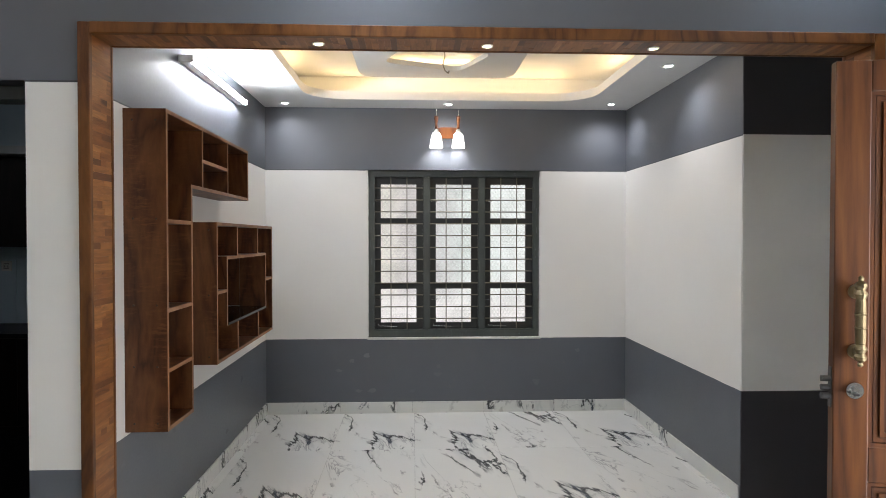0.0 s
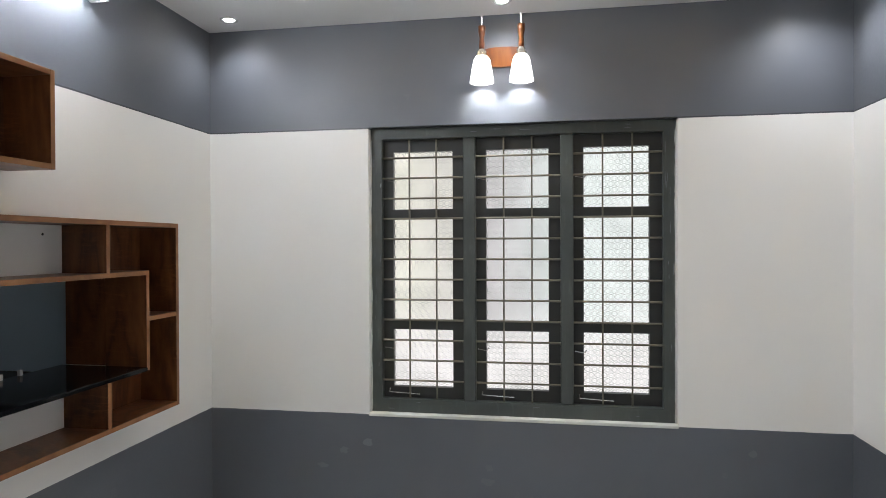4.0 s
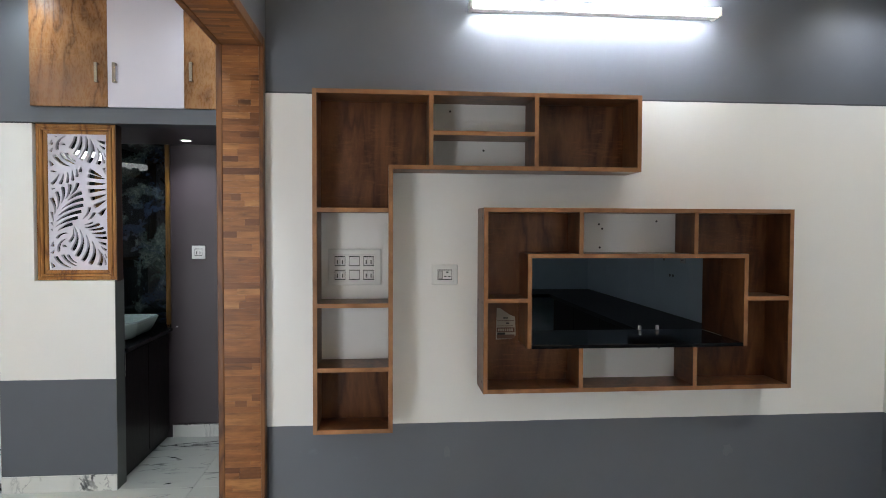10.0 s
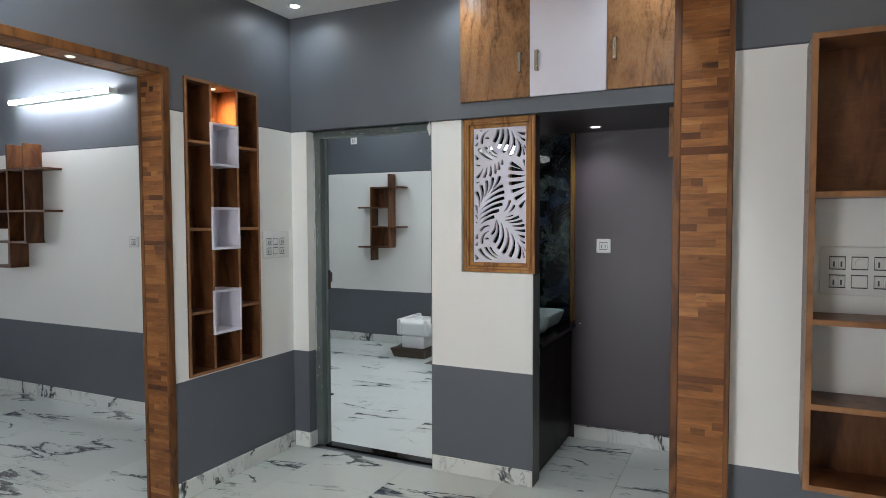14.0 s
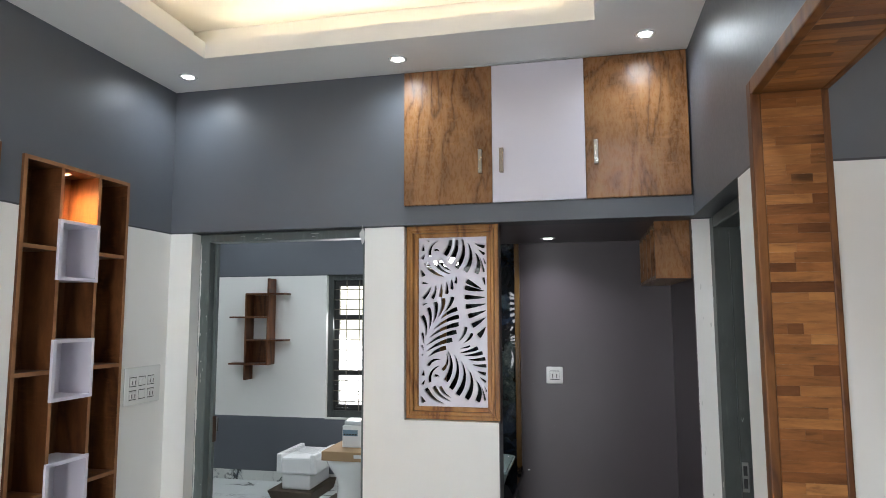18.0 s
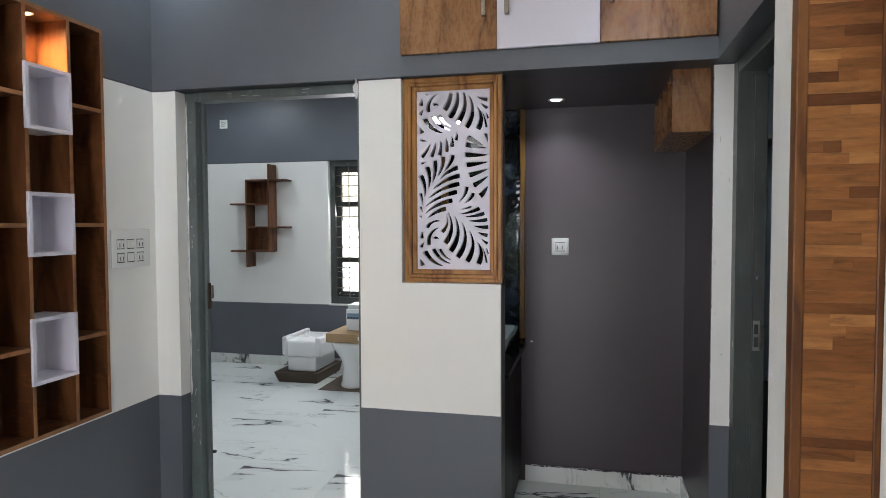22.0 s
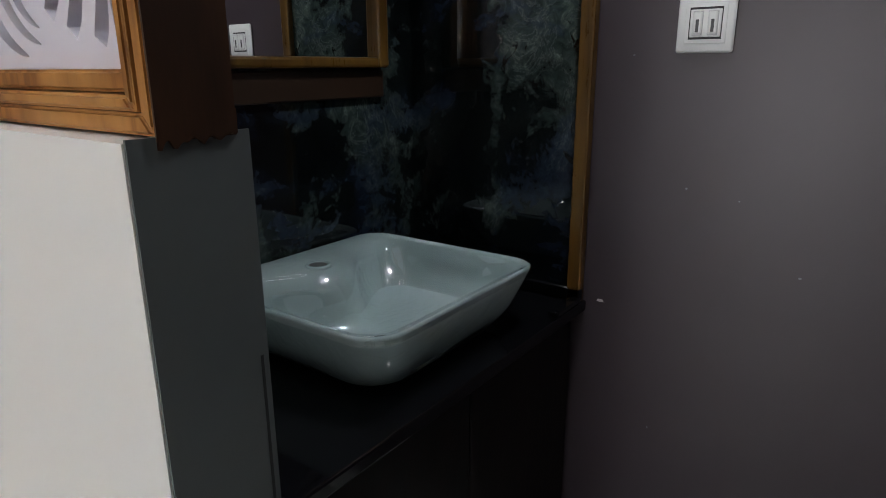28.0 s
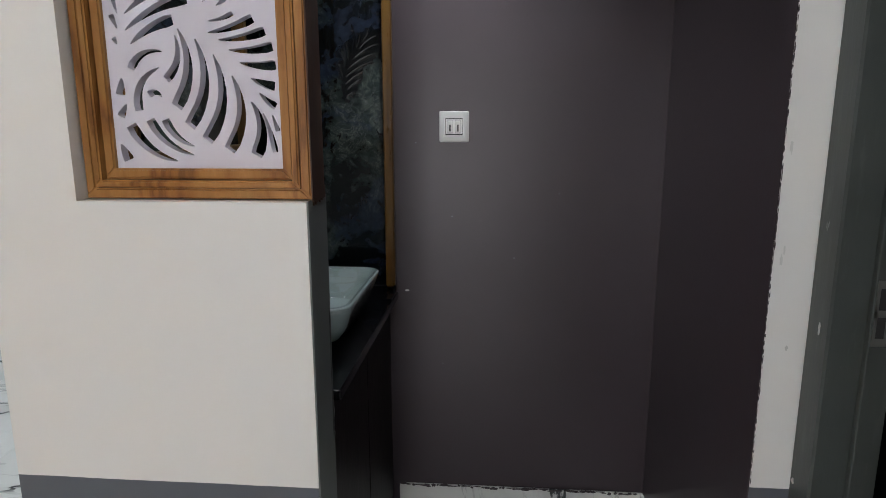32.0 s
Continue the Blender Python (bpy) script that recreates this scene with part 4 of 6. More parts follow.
# ---- teak-lined openings ----
UNIT = bpy.data.meshes.new("strip")
_bm = bmesh.new()
box(_bm, -0.5, 0.5, -0.5, 0.5, -0.5, 0.5)
bmesh.ops.bevel(_bm, geom=_bm.edges[:], offset=0.006, segments=1, affect="EDGES")
_bm.to_mesh(UNIT)
_bm.free()
UNIT.materials.append(MATS["teak_strip"])


def strips(parent, x0, x1, y0, y1, z0, z1, run, rng):
    """Rows of short finger-jointed strips over a board's face. run: the axis along which rows are stacked."""
    lo, hi = (z0, z1) if run == "z" else (x0, x1)
    p = lo
    while p < hi - 0.004:
        h = min(rng.choice((0.024, 0.026, 0.028)), hi - p)
        if hi - p - h < 0.012:
            h = hi - p
        cuts = [y0] + sorted(rng.uniform(y0 + 0.03, y1 - 0.03) for _ in range(rng.choice((0, 0, 0, 1, 1, 2)))) + [y1]
        cuts = [c for i, c in enumerate(cuts) if i == 0 or c - cuts[i - 1] > 0.02 or c == y1]
        for a, b in zip(cuts, cuts[1:]):
            s = new("strip", UNIT)
            s.parent = parent
            proud = rng.uniform(-0.0004, 0.0004)
            if run == "z":
                s.location = Vector(((x0 + x1) / 2 + proud, (a + b) / 2, p + h / 2)) - ORIGIN[parent]
                s.scale = (x1 - x0, b - a - 0.0002, h - 0.0002)
            else:
                s.location = Vector((p + h / 2, (a + b) / 2, (z0 + z1) / 2 + proud)) - ORIGIN[parent]
                s.scale = (h - 0.0002, b - a - 0.0002, z1 - z0)
        p += h


def lining(name, xl, xr, ya, yb, top, seed, lamps, label):
    """Jambs and head of teak around a wide opening, with recessed lamps in the head."""
    rng = random.Random(seed)
    o = thing(name, ((xl + xr) / 2, (ya + yb) / 2, 0), label, "door lining", kind="structure")
    th, e = 0.040, 0.014
    for x0, x1, face in ((xl, xl + th, 1), (xr - th, xr, -1)):
        j = part("jamb", boxes((x0 + (0 if face > 0 else 0.006), x1 - (0.006 if face > 0 else 0), ya + 0.004, yb - 0.004, 0, top + th)), "teak_trim", o)
        f0, f1 = (x1 - 0.008, x1) if face > 0 else (x0, x0 + 0.008)
        strips(j, f0, f1, ya + e, yb - e, 0.0, top, "z", rng)
        for y0, y1 in ((ya - 0.012, ya + e), (yb - e, yb + 0.004)):
            part("edge_trim", soft_box(x0 - 0.001, x1 + 0.003 if face > 0 else x1, y0, y1, 0, top + th, 0.004, 2) if face > 0 else soft_box(x0 - 0.003, x1 + 0.001, y0, y1, 0, top + th, 0.004, 2), "teak_trim", j)
    hd = part("head", boxes((xl + th, xr - th, ya + 0.004, yb - 0.004, top + 0.006, top + th)), "teak_trim", o)
    strips(hd, xl + th, xr - th, ya + e, yb - e, top, top + 0.008, "x", rng)
    for y0, y1 in ((ya - 0.012, ya + e), (yb - e, yb + 0.004)):
        part("edge_trim", soft_box(xl + th + 0.003, xr - th - 0.003, y0, y1, top - 0.003, top + th + 0.001, 0.004, 2), "teak_trim", hd)
    return o


lining("opening_lining_north", -1.18, 1.912, 2.672, 2.85, 2.278, 5, (), "finger-jointed teak lining round the wide living room opening")
lining("opening_lining_south", -1.165, 1.912, -0.005, 0.17, 2.272, 9, (), "finger-jointed teak lining round the wide dining opening")


# ---- recessed lamps ----
def downlight(x, y, z, r=0.030, glow="lamp_white", label="small round white recessed ceiling light, lit"):
    o = thing("ceiling_light", (x, y, z), label, "ceiling light", "recessed ceiling lights")
    b = bmesh.new()
    e = 0.014 if r > 0.02 else 0.006
    lathe(b, ((r, 0.004), (r, -0.003), (r + e * 0.7, -0.005), (r + e, 0.0), (r + e, 0.003)), (x, y, z), n=24)
    part("rim", b, "white_plastic", o, smooth=True)
    c = bmesh.new()
    lathe(c, ((r - 0.001, 0.001), (r * 0.6, -0.004), (0.0005, -0.005)), (x, y, z), n=20)
    part("lens", c, glow, o, "glowing lens", smooth=True)


for x, y in LIVING_SPOTS:
    downlight(x, y, 2.63)
# includes fixtures for the five added fill lamps
for x, y in HALL_SPOTS:
    downlight(x, y, 2.835)
downlight(-2.85, 2.02, 2.102)
# bedroom fixtures, those of the added lamps too
for x, y in BED_SPOTS:
    downlight(x, y, 2.90)
for x in (-0.31, 0.355, 1.026):
    downlight(x, 2.765, 2.2775, 0.018, "lamp_warm", "tiny round warm lamp in the teak head of the opening")
for x in (-0.69, 0.36, 1.2):
    downlight(x, 0.085, 2.2715, 0.018, "lamp_warm", "tiny round warm lamp in the teak head of the opening")


def tube_lamp(x, y0, y1, z, label):
    """A slim LED batten on a wall that faces +x."""
    o = thing("tube_light", (x, (y0 + y1) / 2, z), label, "wall light")
    part("batten", soft_box(x, x + 0.058, y0, y1, z - 0.013, z + 0.017, 0.003), "white_plastic", o)
    g = bmesh.new()
    n = 12
    turn = [0.04 + (math.pi - 0.08) * i / n for i in range(n + 1)]
    ring = [(x + 0.061 + 0.017 * math.sin(k), z + 0.002 - 0.017 * math.cos(k)) for k in turn]
    ends = [[g.verts.new((px, yy, pz)) for px, pz in ring] for yy in (y0 + 0.012, y1 - 0.012)]
    for i in range(n):
        g.faces.new((ends[0][i], ends[0][i + 1], ends[1][i + 1], ends[1][i]))
    for e in ends:
        g.faces.new(e)
    part("diffuser", g, "tube_glow", o, "glowing white diffuser", smooth=False)
    for a, b in ((y0 - 0.004, y0 + 0.013), (y1 - 0.013, y1 + 0.004)):
        part("end_cap", soft_box(x, x + 0.080, a, b, z - 0.018, z + 0.022, 0.003), "white_plastic", o)


tube_lamp(-1.199, 3.73, 4.85, 2.478, "slim white LED tube light on the grey wall, lit")
tube_lamp(-2.178, -2.80, -1.53, 2.52, "slim white LED tube light on the dining room wall, lit")


def wall_lamp():
    o = thing("wall_lamp", (0.35, 5.735, 2.42), "two-armed wooden wall lamp with white glass shades, lit", "wall light")
    b = bmesh.new()
    n = 24
    front = [b.verts.new((0.35 + 0.115 * math.copysign(abs(math.cos(a)) ** 0.7, math.cos(a)), 5.713, 2.418 + 0.048 * math.copysign(abs(math.sin(a)) ** 0.7, math.sin(a)))) for a in (2 * math.pi * i / n for i in range(n))]
    back = [b.verts.new((v.co.x, 5.735, v.co.z)) for v in front]
    b.faces.new(front)
    b.faces.new(back)
    for i in range(n):
        b.faces.new((front[i], front[(i + 1) % n], back[(i + 1) % n], back[i]))
    part("back_plate", b, "lamp_wood", o, "orange-brown wooden back plate")
    for x in (0.255, 0.443):
        a = bmesh.new()
        rod(a, (x, 5.713, 2.42), (x, 5.655, 2.43), 0.008, 10)
        lathe(a, ((0.012, 0.0), (0.014, 0.02), (0.011, 0.05), (0.017, 0.085), (0.019, 0.11)), (x, 5.655, 2.44), n=16)
        part("arm", a, "lamp_wood", o, "turned red-brown wooden arm", smooth=True)
        t = bmesh.new()
        rod(t, (x, 5.655, 2.54), (x, 5.655, 2.60), 0.004, 8)
        part("metal_stem", t, "chrome", o)
        t = bmesh.new()
        lathe(t, ((0.026, 0.0), (0.026, 0.022), (0.016, 0.036)), (x, 5.655, 2.404), n=20)
        part("shade_cap", t, "chrome", o)
        s = bmesh.new()
        lathe(s, ((0.028, 0.125), (0.040, 0.105), (0.050, 0.05), (0.058, 0.0), (0.055, 0.0), (0.047, 0.05), (0.036, 0.102), (0.02, 0.12)), (x, 5.655, 2.282), n=28)
        part("shade", s, "shade_glow", o, "glowing white glass shade", smooth=True)


wall_lamp()


# ---- shelving ----
def board(parent, x0, x1, y0, y1, z0, z1, front="x", name="board"):
    """A walnut board with a paler edge band on its room side."""
    e = 0.0015
    if front == "x":
        b = part(name, boxes((x0, x1 - e, y0, y1, z0, z1)), "walnut", parent)
        part("edge_band", soft_box(x1 - e, x1, y0, y1, z0, z1, 0.0006), "edge_band", b)
    else:
        b = part(name, boxes((x0, x1, y0, y1 - e, z0, z1)), "walnut", parent)
        part("edge_band", soft_box(x0, x1, y1 - e, y1, z0, z1, 0.0006), "edge_band", b)
    return b


def unit_l():
    o = thing("wall_shelf", (-1.2, 3.25, 0.663), "L-shaped walnut laminate wall shelf with open compartments", "shelf")
    X0, X1, k = -1.2, -1.015, 0.018

    def b(y0, y1, z0, z1, inset=0.0, name="board"):
        board(o, X0, X1 - inset, y0, y1, z0, z1, name=name)
    b(3.07, 3.07 + k, 0.663, 2.08, name="side_panel")
    b(3.07 + k, 4.45 - k, 2.08 - k, 2.08, name="top_panel")
    b(4.45 - k, 4.45, 1.757, 2.08, name="side_panel")
    b(3.379, 4.45 - k, 1.757, 1.775, name="bottom_panel")
    b(3.379, 3.397, 0.663, 1.757, name="side_panel")
    b(3.07 + k, 3.379, 0.663, 0.681, name="bottom_panel")
    for z in (0.920, 1.186, 1.580):
        b(3.07 + k, 3.379, z, z + k, 0.001, "shelf_board")
    for y in (3.545, 3.988):
        b(y, y + k, 1.775, 2.08 - k, 0.001, "divider")
    b(3.563, 3.988, 1.900, 1.918, 0.002, "shelf_board")
    part("back_panel", boxes((X0 + 0.001, X0 + 0.012, 3.088, 3.545, 1.775, 2.062), (X0 + 0.001, X0 + 0.012, 3.088, 3.379, 1.598, 1.775)), "walnut", o)
    part("back_panel", boxes((X0 + 0.001, X0 + 0.012, 4.006, 4.432, 1.775, 2.062)), "walnut", o)
    part("back_panel", boxes((X0 + 0.001, X0 + 0.012, 3.088, 3.379, 0.681, 0.920)), "walnut", o)


def unit_tv():
    o = thing("tv_unit", (-1.2, 4.46, 0.82), "walnut laminate wall unit round a dark glass television recess", "shelf")
    X0, X1, k = -1.2, -1.015, 0.018
    Y0, Y1, Z0, Z1 = 3.776, 5.142, 0.818, 1.602

    def b(y0, y1, z0, z1, inset=0.0, name="board"):
        board(o, X0, X1 - inset, y0, y1, z0, z1, name=name)
    b(Y0, Y0 + k, Z0, Z1, name="side_panel")
    b(Y1 - k, Y1, Z0, Z1, name="side_panel")
    b(Y0 + k, Y1 - k, Z1 - k, Z1, name="top_panel")
    b(Y0 + k, Y1 - k, Z0, Z0 + k, name="bottom_panel")
    b(3.963, 4.937, 1.390, 1.408, name="recess_top")
    b(3.963, 3.981, 1.008, 1.390, name="recess_side")
    b(4.919, 4.937, 1.008, 1.390, name="recess_side")
    for y in (4.184, 4.690):
        b(y, y + k, 1.408, Z1 - k, 0.001, "divider")
        b(y + 0.003, y + 0.003 + k, Z0 + k, 1.006, 0.001, "divider")
    b(Y0 + k, 3.963, 1.202, 1.220, 0.001, "shelf_board")
    b(4.937, Y1 - k, 1.205, 1.223, 0.001, "shelf_board")
    bx = (X0 + 0.001, X0 + 0.012)
    part("back_panel", boxes((*bx, 3.794, 4.184, 1.408, 1.584), (*bx, 3.794, 3.963, 0.836, 1.408), (*bx, 3.963, 4.187, 0.836, 1.004)), "walnut", o)
    part("back_panel", boxes((*bx, 4.708, 5.124, 1.408, 1.584), (*bx, 4.937, 5.124, 0.836, 1.408), (*bx, 4.713, 4.937, 0.836, 1.004)), "walnut", o)
    part("reveal_lining", boxes((-1.378, X0 - 0.0005, 3.9785, 3.984, 1.024, 1.393), (-1.378, X0 - 0.0005, 4.916, 4.9215, 1.024, 1.393), (-1.378, X0 - 0.0005, 3.984, 4.916, 1.388, 1.3935)), "walnut", o)
    part("stone_shelf", soft_box(-1.40, X1 + 0.004, 3.982, 4.918, 1.006, 1.022, 0.002), "black_granite", o, "polished black shelf running through to the kitchen")
    lb = bmesh.new()
    outline = ((3.858, 1.018), (3.935, 1.022), (3.948, 1.036), (3.945, 1.120), (3.922, 1.128), (3.878, 1.158), (3.862, 1.160))
    face = [[lb.verts.new((x, y, z)) for y, z in outline] for x in (X0 + 0.0122, X0 + 0.0130)]
    for f in face:
        lb.faces.new(f)
    for k in range(len(outline)):
        lb.faces.new((face[0][k], face[0][k - 1], face[1][k - 1], face[1][k]))
    lab = part("paper_label", lb, "label_paper", o, "torn grey and brown printed paper label")
    lx = (X0 + 0.0131, X0 + 0.0135)
    for y0, y1, z0, z1, ink in ((3.862, 3.943, 1.050, 1.072, "label_red"), (3.862, 3.943, 1.022, 1.040, "label_red"), (3.864, 3.940, 1.101, 1.1035, "label_red"), (3.866, 3.935, 1.078, 1.0805, "label_red"), (3.890, 3.912, 1.112, 1.117, "ink"), (3.905, 3.918, 1.088, 1.094, "ink"), (3.864, 3.900, 1.040, 1.049, "ink")):
        part("label_print", boxes((*lx, y0, y1, z0, z1)), ink, lab)
    for k in range(7):
        part("label_letter", boxes((X0 + 0.0136, X0 + 0.0139, 3.868 + 0.010 * k, 3.875 + 0.010 * k, 1.055, 1.067)), "label_paper", lab)


unit_l()
unit_tv()


def plate(name, facing, at, w, h, cells, label):
    """A modular switch plate. facing: +x or +y wall; at: its lower left corner on the wall as seen from the room.
    cells: (column, row, kind) with 0.050 modules."""
    o = thing(name, at, label, "switch")

    def put(u0, u1, d0, d1, v0, v1):
        if facing == "x":
            return (at[0] + d0, at[0] + d1, at[1] + u0, at[1] + u1, at[2] + v0, at[2] + v1)
        if facing == "-x":
            return (at[0] - d1, at[0] - d0, at[1] - u1, at[1] - u0, at[2] + v0, at[2] + v1)
        if facing == "-y":
            return (at[0] + u0, at[0] + u1, at[1] - d1, at[1] - d0, at[2] + v0, at[2] + v1)
        return (at[0] - u1, at[0] - u0, at[1] + d0, at[1] + d1, at[2] + v0, at[2] + v1)
    part("back_box", boxes(put(0.002, w - 0.002, 0, 0.002, 0.002, h - 0.002)), "grey_plastic", o)
    part("cover", soft_box(*put(0, w, 0.0006, 0.008, 0, h), 0.0045, 3), "white_plastic", o, smooth=True)
    u0, u1 = min(c[0] for c in cells) - 0.007, max(c[0] + c[2] for c in cells) + 0.007
    v0, v1 = min(c[1] for c in cells) - 0.007, max(c[1] + c[3] for c in cells) + 0.007
    part("bezel", soft_box(*put(u0, u1, 0.0072, 0.0090, v0, v1), 0.0012, 2), "white_plastic", o)
    for u, v, cw, ch, kind in cells:
        c = part("module_frame", boxes(put(u, u + cw, 0.0075, 0.0094, v, v + ch)), "ink", o, "thin dark shadow gap")
        part("module", soft_box(*put(u + 0.0016, u + cw - 0.0016, 0.0075, 0.0105, v + 0.0035, v + ch - 0.0035), 0.001), "white_plastic", c)
        if kind == "two":
            for q in (0.27, 0.73):
                part("rocker_gap", boxes(put(u + cw * q - 0.0085, u + cw * q + 0.0085, 0.0104, 0.0107, v + ch * 0.12, v + ch * 0.88)), "rocker_shade", c)
                part("rocker", soft_box(*put(u + cw * q - 0.0075, u + cw * q + 0.0075, 0.010, 0.0138, v + ch * 0.14, v + ch * 0.86), 0.003, 3), "white_plastic", c, smooth=True)
                part("indicator", soft_box(*put(u + cw * q - 0.0026, u + cw * q + 0.0026, 0.0134, 0.0142, v + ch * 0.22, v + ch * 0.62), 0.0003), "switch_grey", c)
        elif kind == "one":
            part("rocker_gap", boxes(put(u + cw * 0.06, u + cw * 0.36, 0.0104, 0.0107, v + ch * 0.12, v + ch * 0.88)), "switch_grey", c)
            part("rocker", soft_box(*put(u + cw * 0.09, u + cw * 0.33, 0.010, 0.0138, v + ch * 0.15, v + ch * 0.85), 0.003, 3), "rocker_shade", c, smooth=True)
        elif kind == "dial":
            b = bmesh.new()
            p = put(u + cw / 2, u + cw / 2, 0.010, 0.010, v + ch / 2, v + ch / 2)
            q = put(u + cw / 2, u + cw / 2, 0.020, 0.020, v + ch / 2, v + ch / 2)
            rod(b, (p[0], p[2], p[4]), (q[0], q[2], q[4]), min(cw, ch) * 0.3, 16)
            part("dial", b, "white_plastic", c)
        if kind in ("socket", "one"):
            mid = u + cw * (0.5 if kind == "socket" else 0.68)
            for du, dv, hw, hh in ((0.0, 0.24, 0.0048, 0.0034), (-0.17, -0.17, 0.0050, 0.0024), (0.17, -0.17, 0.0050, 0.0024)):
                x, z = mid + cw * du * 0.8, v + ch * (0.5 + dv)
                part("socket_hole", soft_box(*put(x - hw, x + hw, 0.0102, 0.0109, z - hh, z + hh), 0.0003), "ink", c)
    return o


SIX = [(0.028 + 0.062 * i, 0.024 + 0.060 * j, 0.046, 0.044, kind) for i, col in enumerate((("two", "two"), ("blank", "dial"), ("two", "two"))) for j, kind in enumerate(col)]
plate("switch_board", "x", (-1.199, 3.118, 1.264), 0.230, 0.160, SIX, "large white six-module switch board with fan dial")
plate("wall_socket", "x", (-1.199, 3.570, 1.264), 0.116, 0.090, [(0.026, 0.022, 0.064, 0.046, "one")], "white wall socket with one switch")
plate("switch_board", "y", (-1.86, 0.1655, 1.275), 0.246, 0.172, SIX, "large white six-module switch board beside the tall shelf")
plate("light_switch", "x", (-3.089, 1.984, 1.288), 0.094, 0.096, [(0.020, 0.022, 0.054, 0.052, "two")], "white two-way light switch on the plum wall")
plate("light_switch", "x", (-2.179, -1.44, 1.31), 0.10, 0.085, [(0.03, 0.02, 0.045, 0.045, "two")], "white light switch on the dining room wall")
plate("light_switch", "x", (-5.499, -1.59, 2.46), 0.09, 0.09, [(0.022, 0.022, 0.045, 0.045, "two")], "small white switch high on the bedroom wall")
plate("wall_socket", "x", (-5.849, 4.26, 1.30), 0.12, 0.09, [(0.03, 0.022, 0.06, 0.046, "one")], "white socket on the kitchen wall")


def tall_shelf():
    """Narrow three-column shelf on the south wall; x grows towards the opening."""
    o = thing("tall_wall_shelf", (-1.54, 0.165, 0.655), "tall narrow walnut wall shelf with three white cubes", "shelf")
    X0, X1, Z0, Z1, k = -1.832, -1.262, 0.655, 2.292, 0.016
    Y0, Y1 = 0.02, 0.175
    xs = (X0, -1.650, -1.447, X1)

    def b(x0, x1, z0, z1, name, inset=0.0):
        board(o, x0, x1, Y0, Y1 - inset, z0, z1, "y", name)
    b(X0, X0 + k, Z0, Z1, "side_panel")
    b(X1 - k, X1, Z0, Z1, "side_panel")
    b(X0 + k, X1 - k, Z1 - k, Z1, "top_panel")
    b(X0 + k, X1 - k, Z0, Z0 + k, "bottom_panel")
    for x in (xs[1], xs[2]):
        b(x - k / 2, x + k / 2, Z0 + k, Z1 - k, "divider", 0.001)
    for z in (1.012, 1.475, 1.956):
        b(xs[2] + k / 2, X1 - k, z - k, z, "shelf_board", 0.002)
        b(X0 + k, xs[1] - k / 2, z - k + 0.0, z, "shelf_board", 0.002)
    part("back_panel", boxes((X0 + k, X1 - k, Y0, Y0 + 0.008, Z0 + k, Z1 - k)), "walnut", o)
    for z0, z1 in ((1.825, 2.068), (1.350, 1.592), (0.866, 1.118)):
        c = bmesh.new()
        x0, x1, t = -1.648, -1.434, 0.014
        ya, yb = Y0 + 0.012, 0.186
        box(c, x0, x0 + t, Y1 - 0.0005, yb, z0, z1)
        box(c, x1 - t, x1, Y1 - 0.0005, yb, z0, z1)
        box(c, x0 + t, x1 - t, Y1 - 0.0005, yb, z1 - t, z1)
        box(c, x0 + t, x1 - t, Y1 - 0.0005, yb, z0, z0 + t)
        inner = part("display_cube", c, "lavender_laminate", o, "white laminate display cube")
        part("cube_lining", boxes((xs[1] + k / 2, xs[1] + t, ya, Y1, z0 + 0.002, z1 - 0.002), (xs[2] - t, xs[2] - k / 2, ya, Y1, z0 + 0.002, z1 - 0.002), (xs[1] + t, xs[2] - t, ya, Y1, z1 - t, z1 - 0.001), (xs[1] + t, xs[2] - t, ya, Y1, z0 + 0.001, z0 + t), (xs[1] + t, xs[2] - t, Y0 + 0.009, ya + 0.002, z0 + t, z1 - t)), "lavender_laminate", inner)
    downlight(-1.535, 0.10, Z1 - k, 0.016, "lamp_warm", "tiny warm lamp in the top of the tall shelf")


tall_shelf()


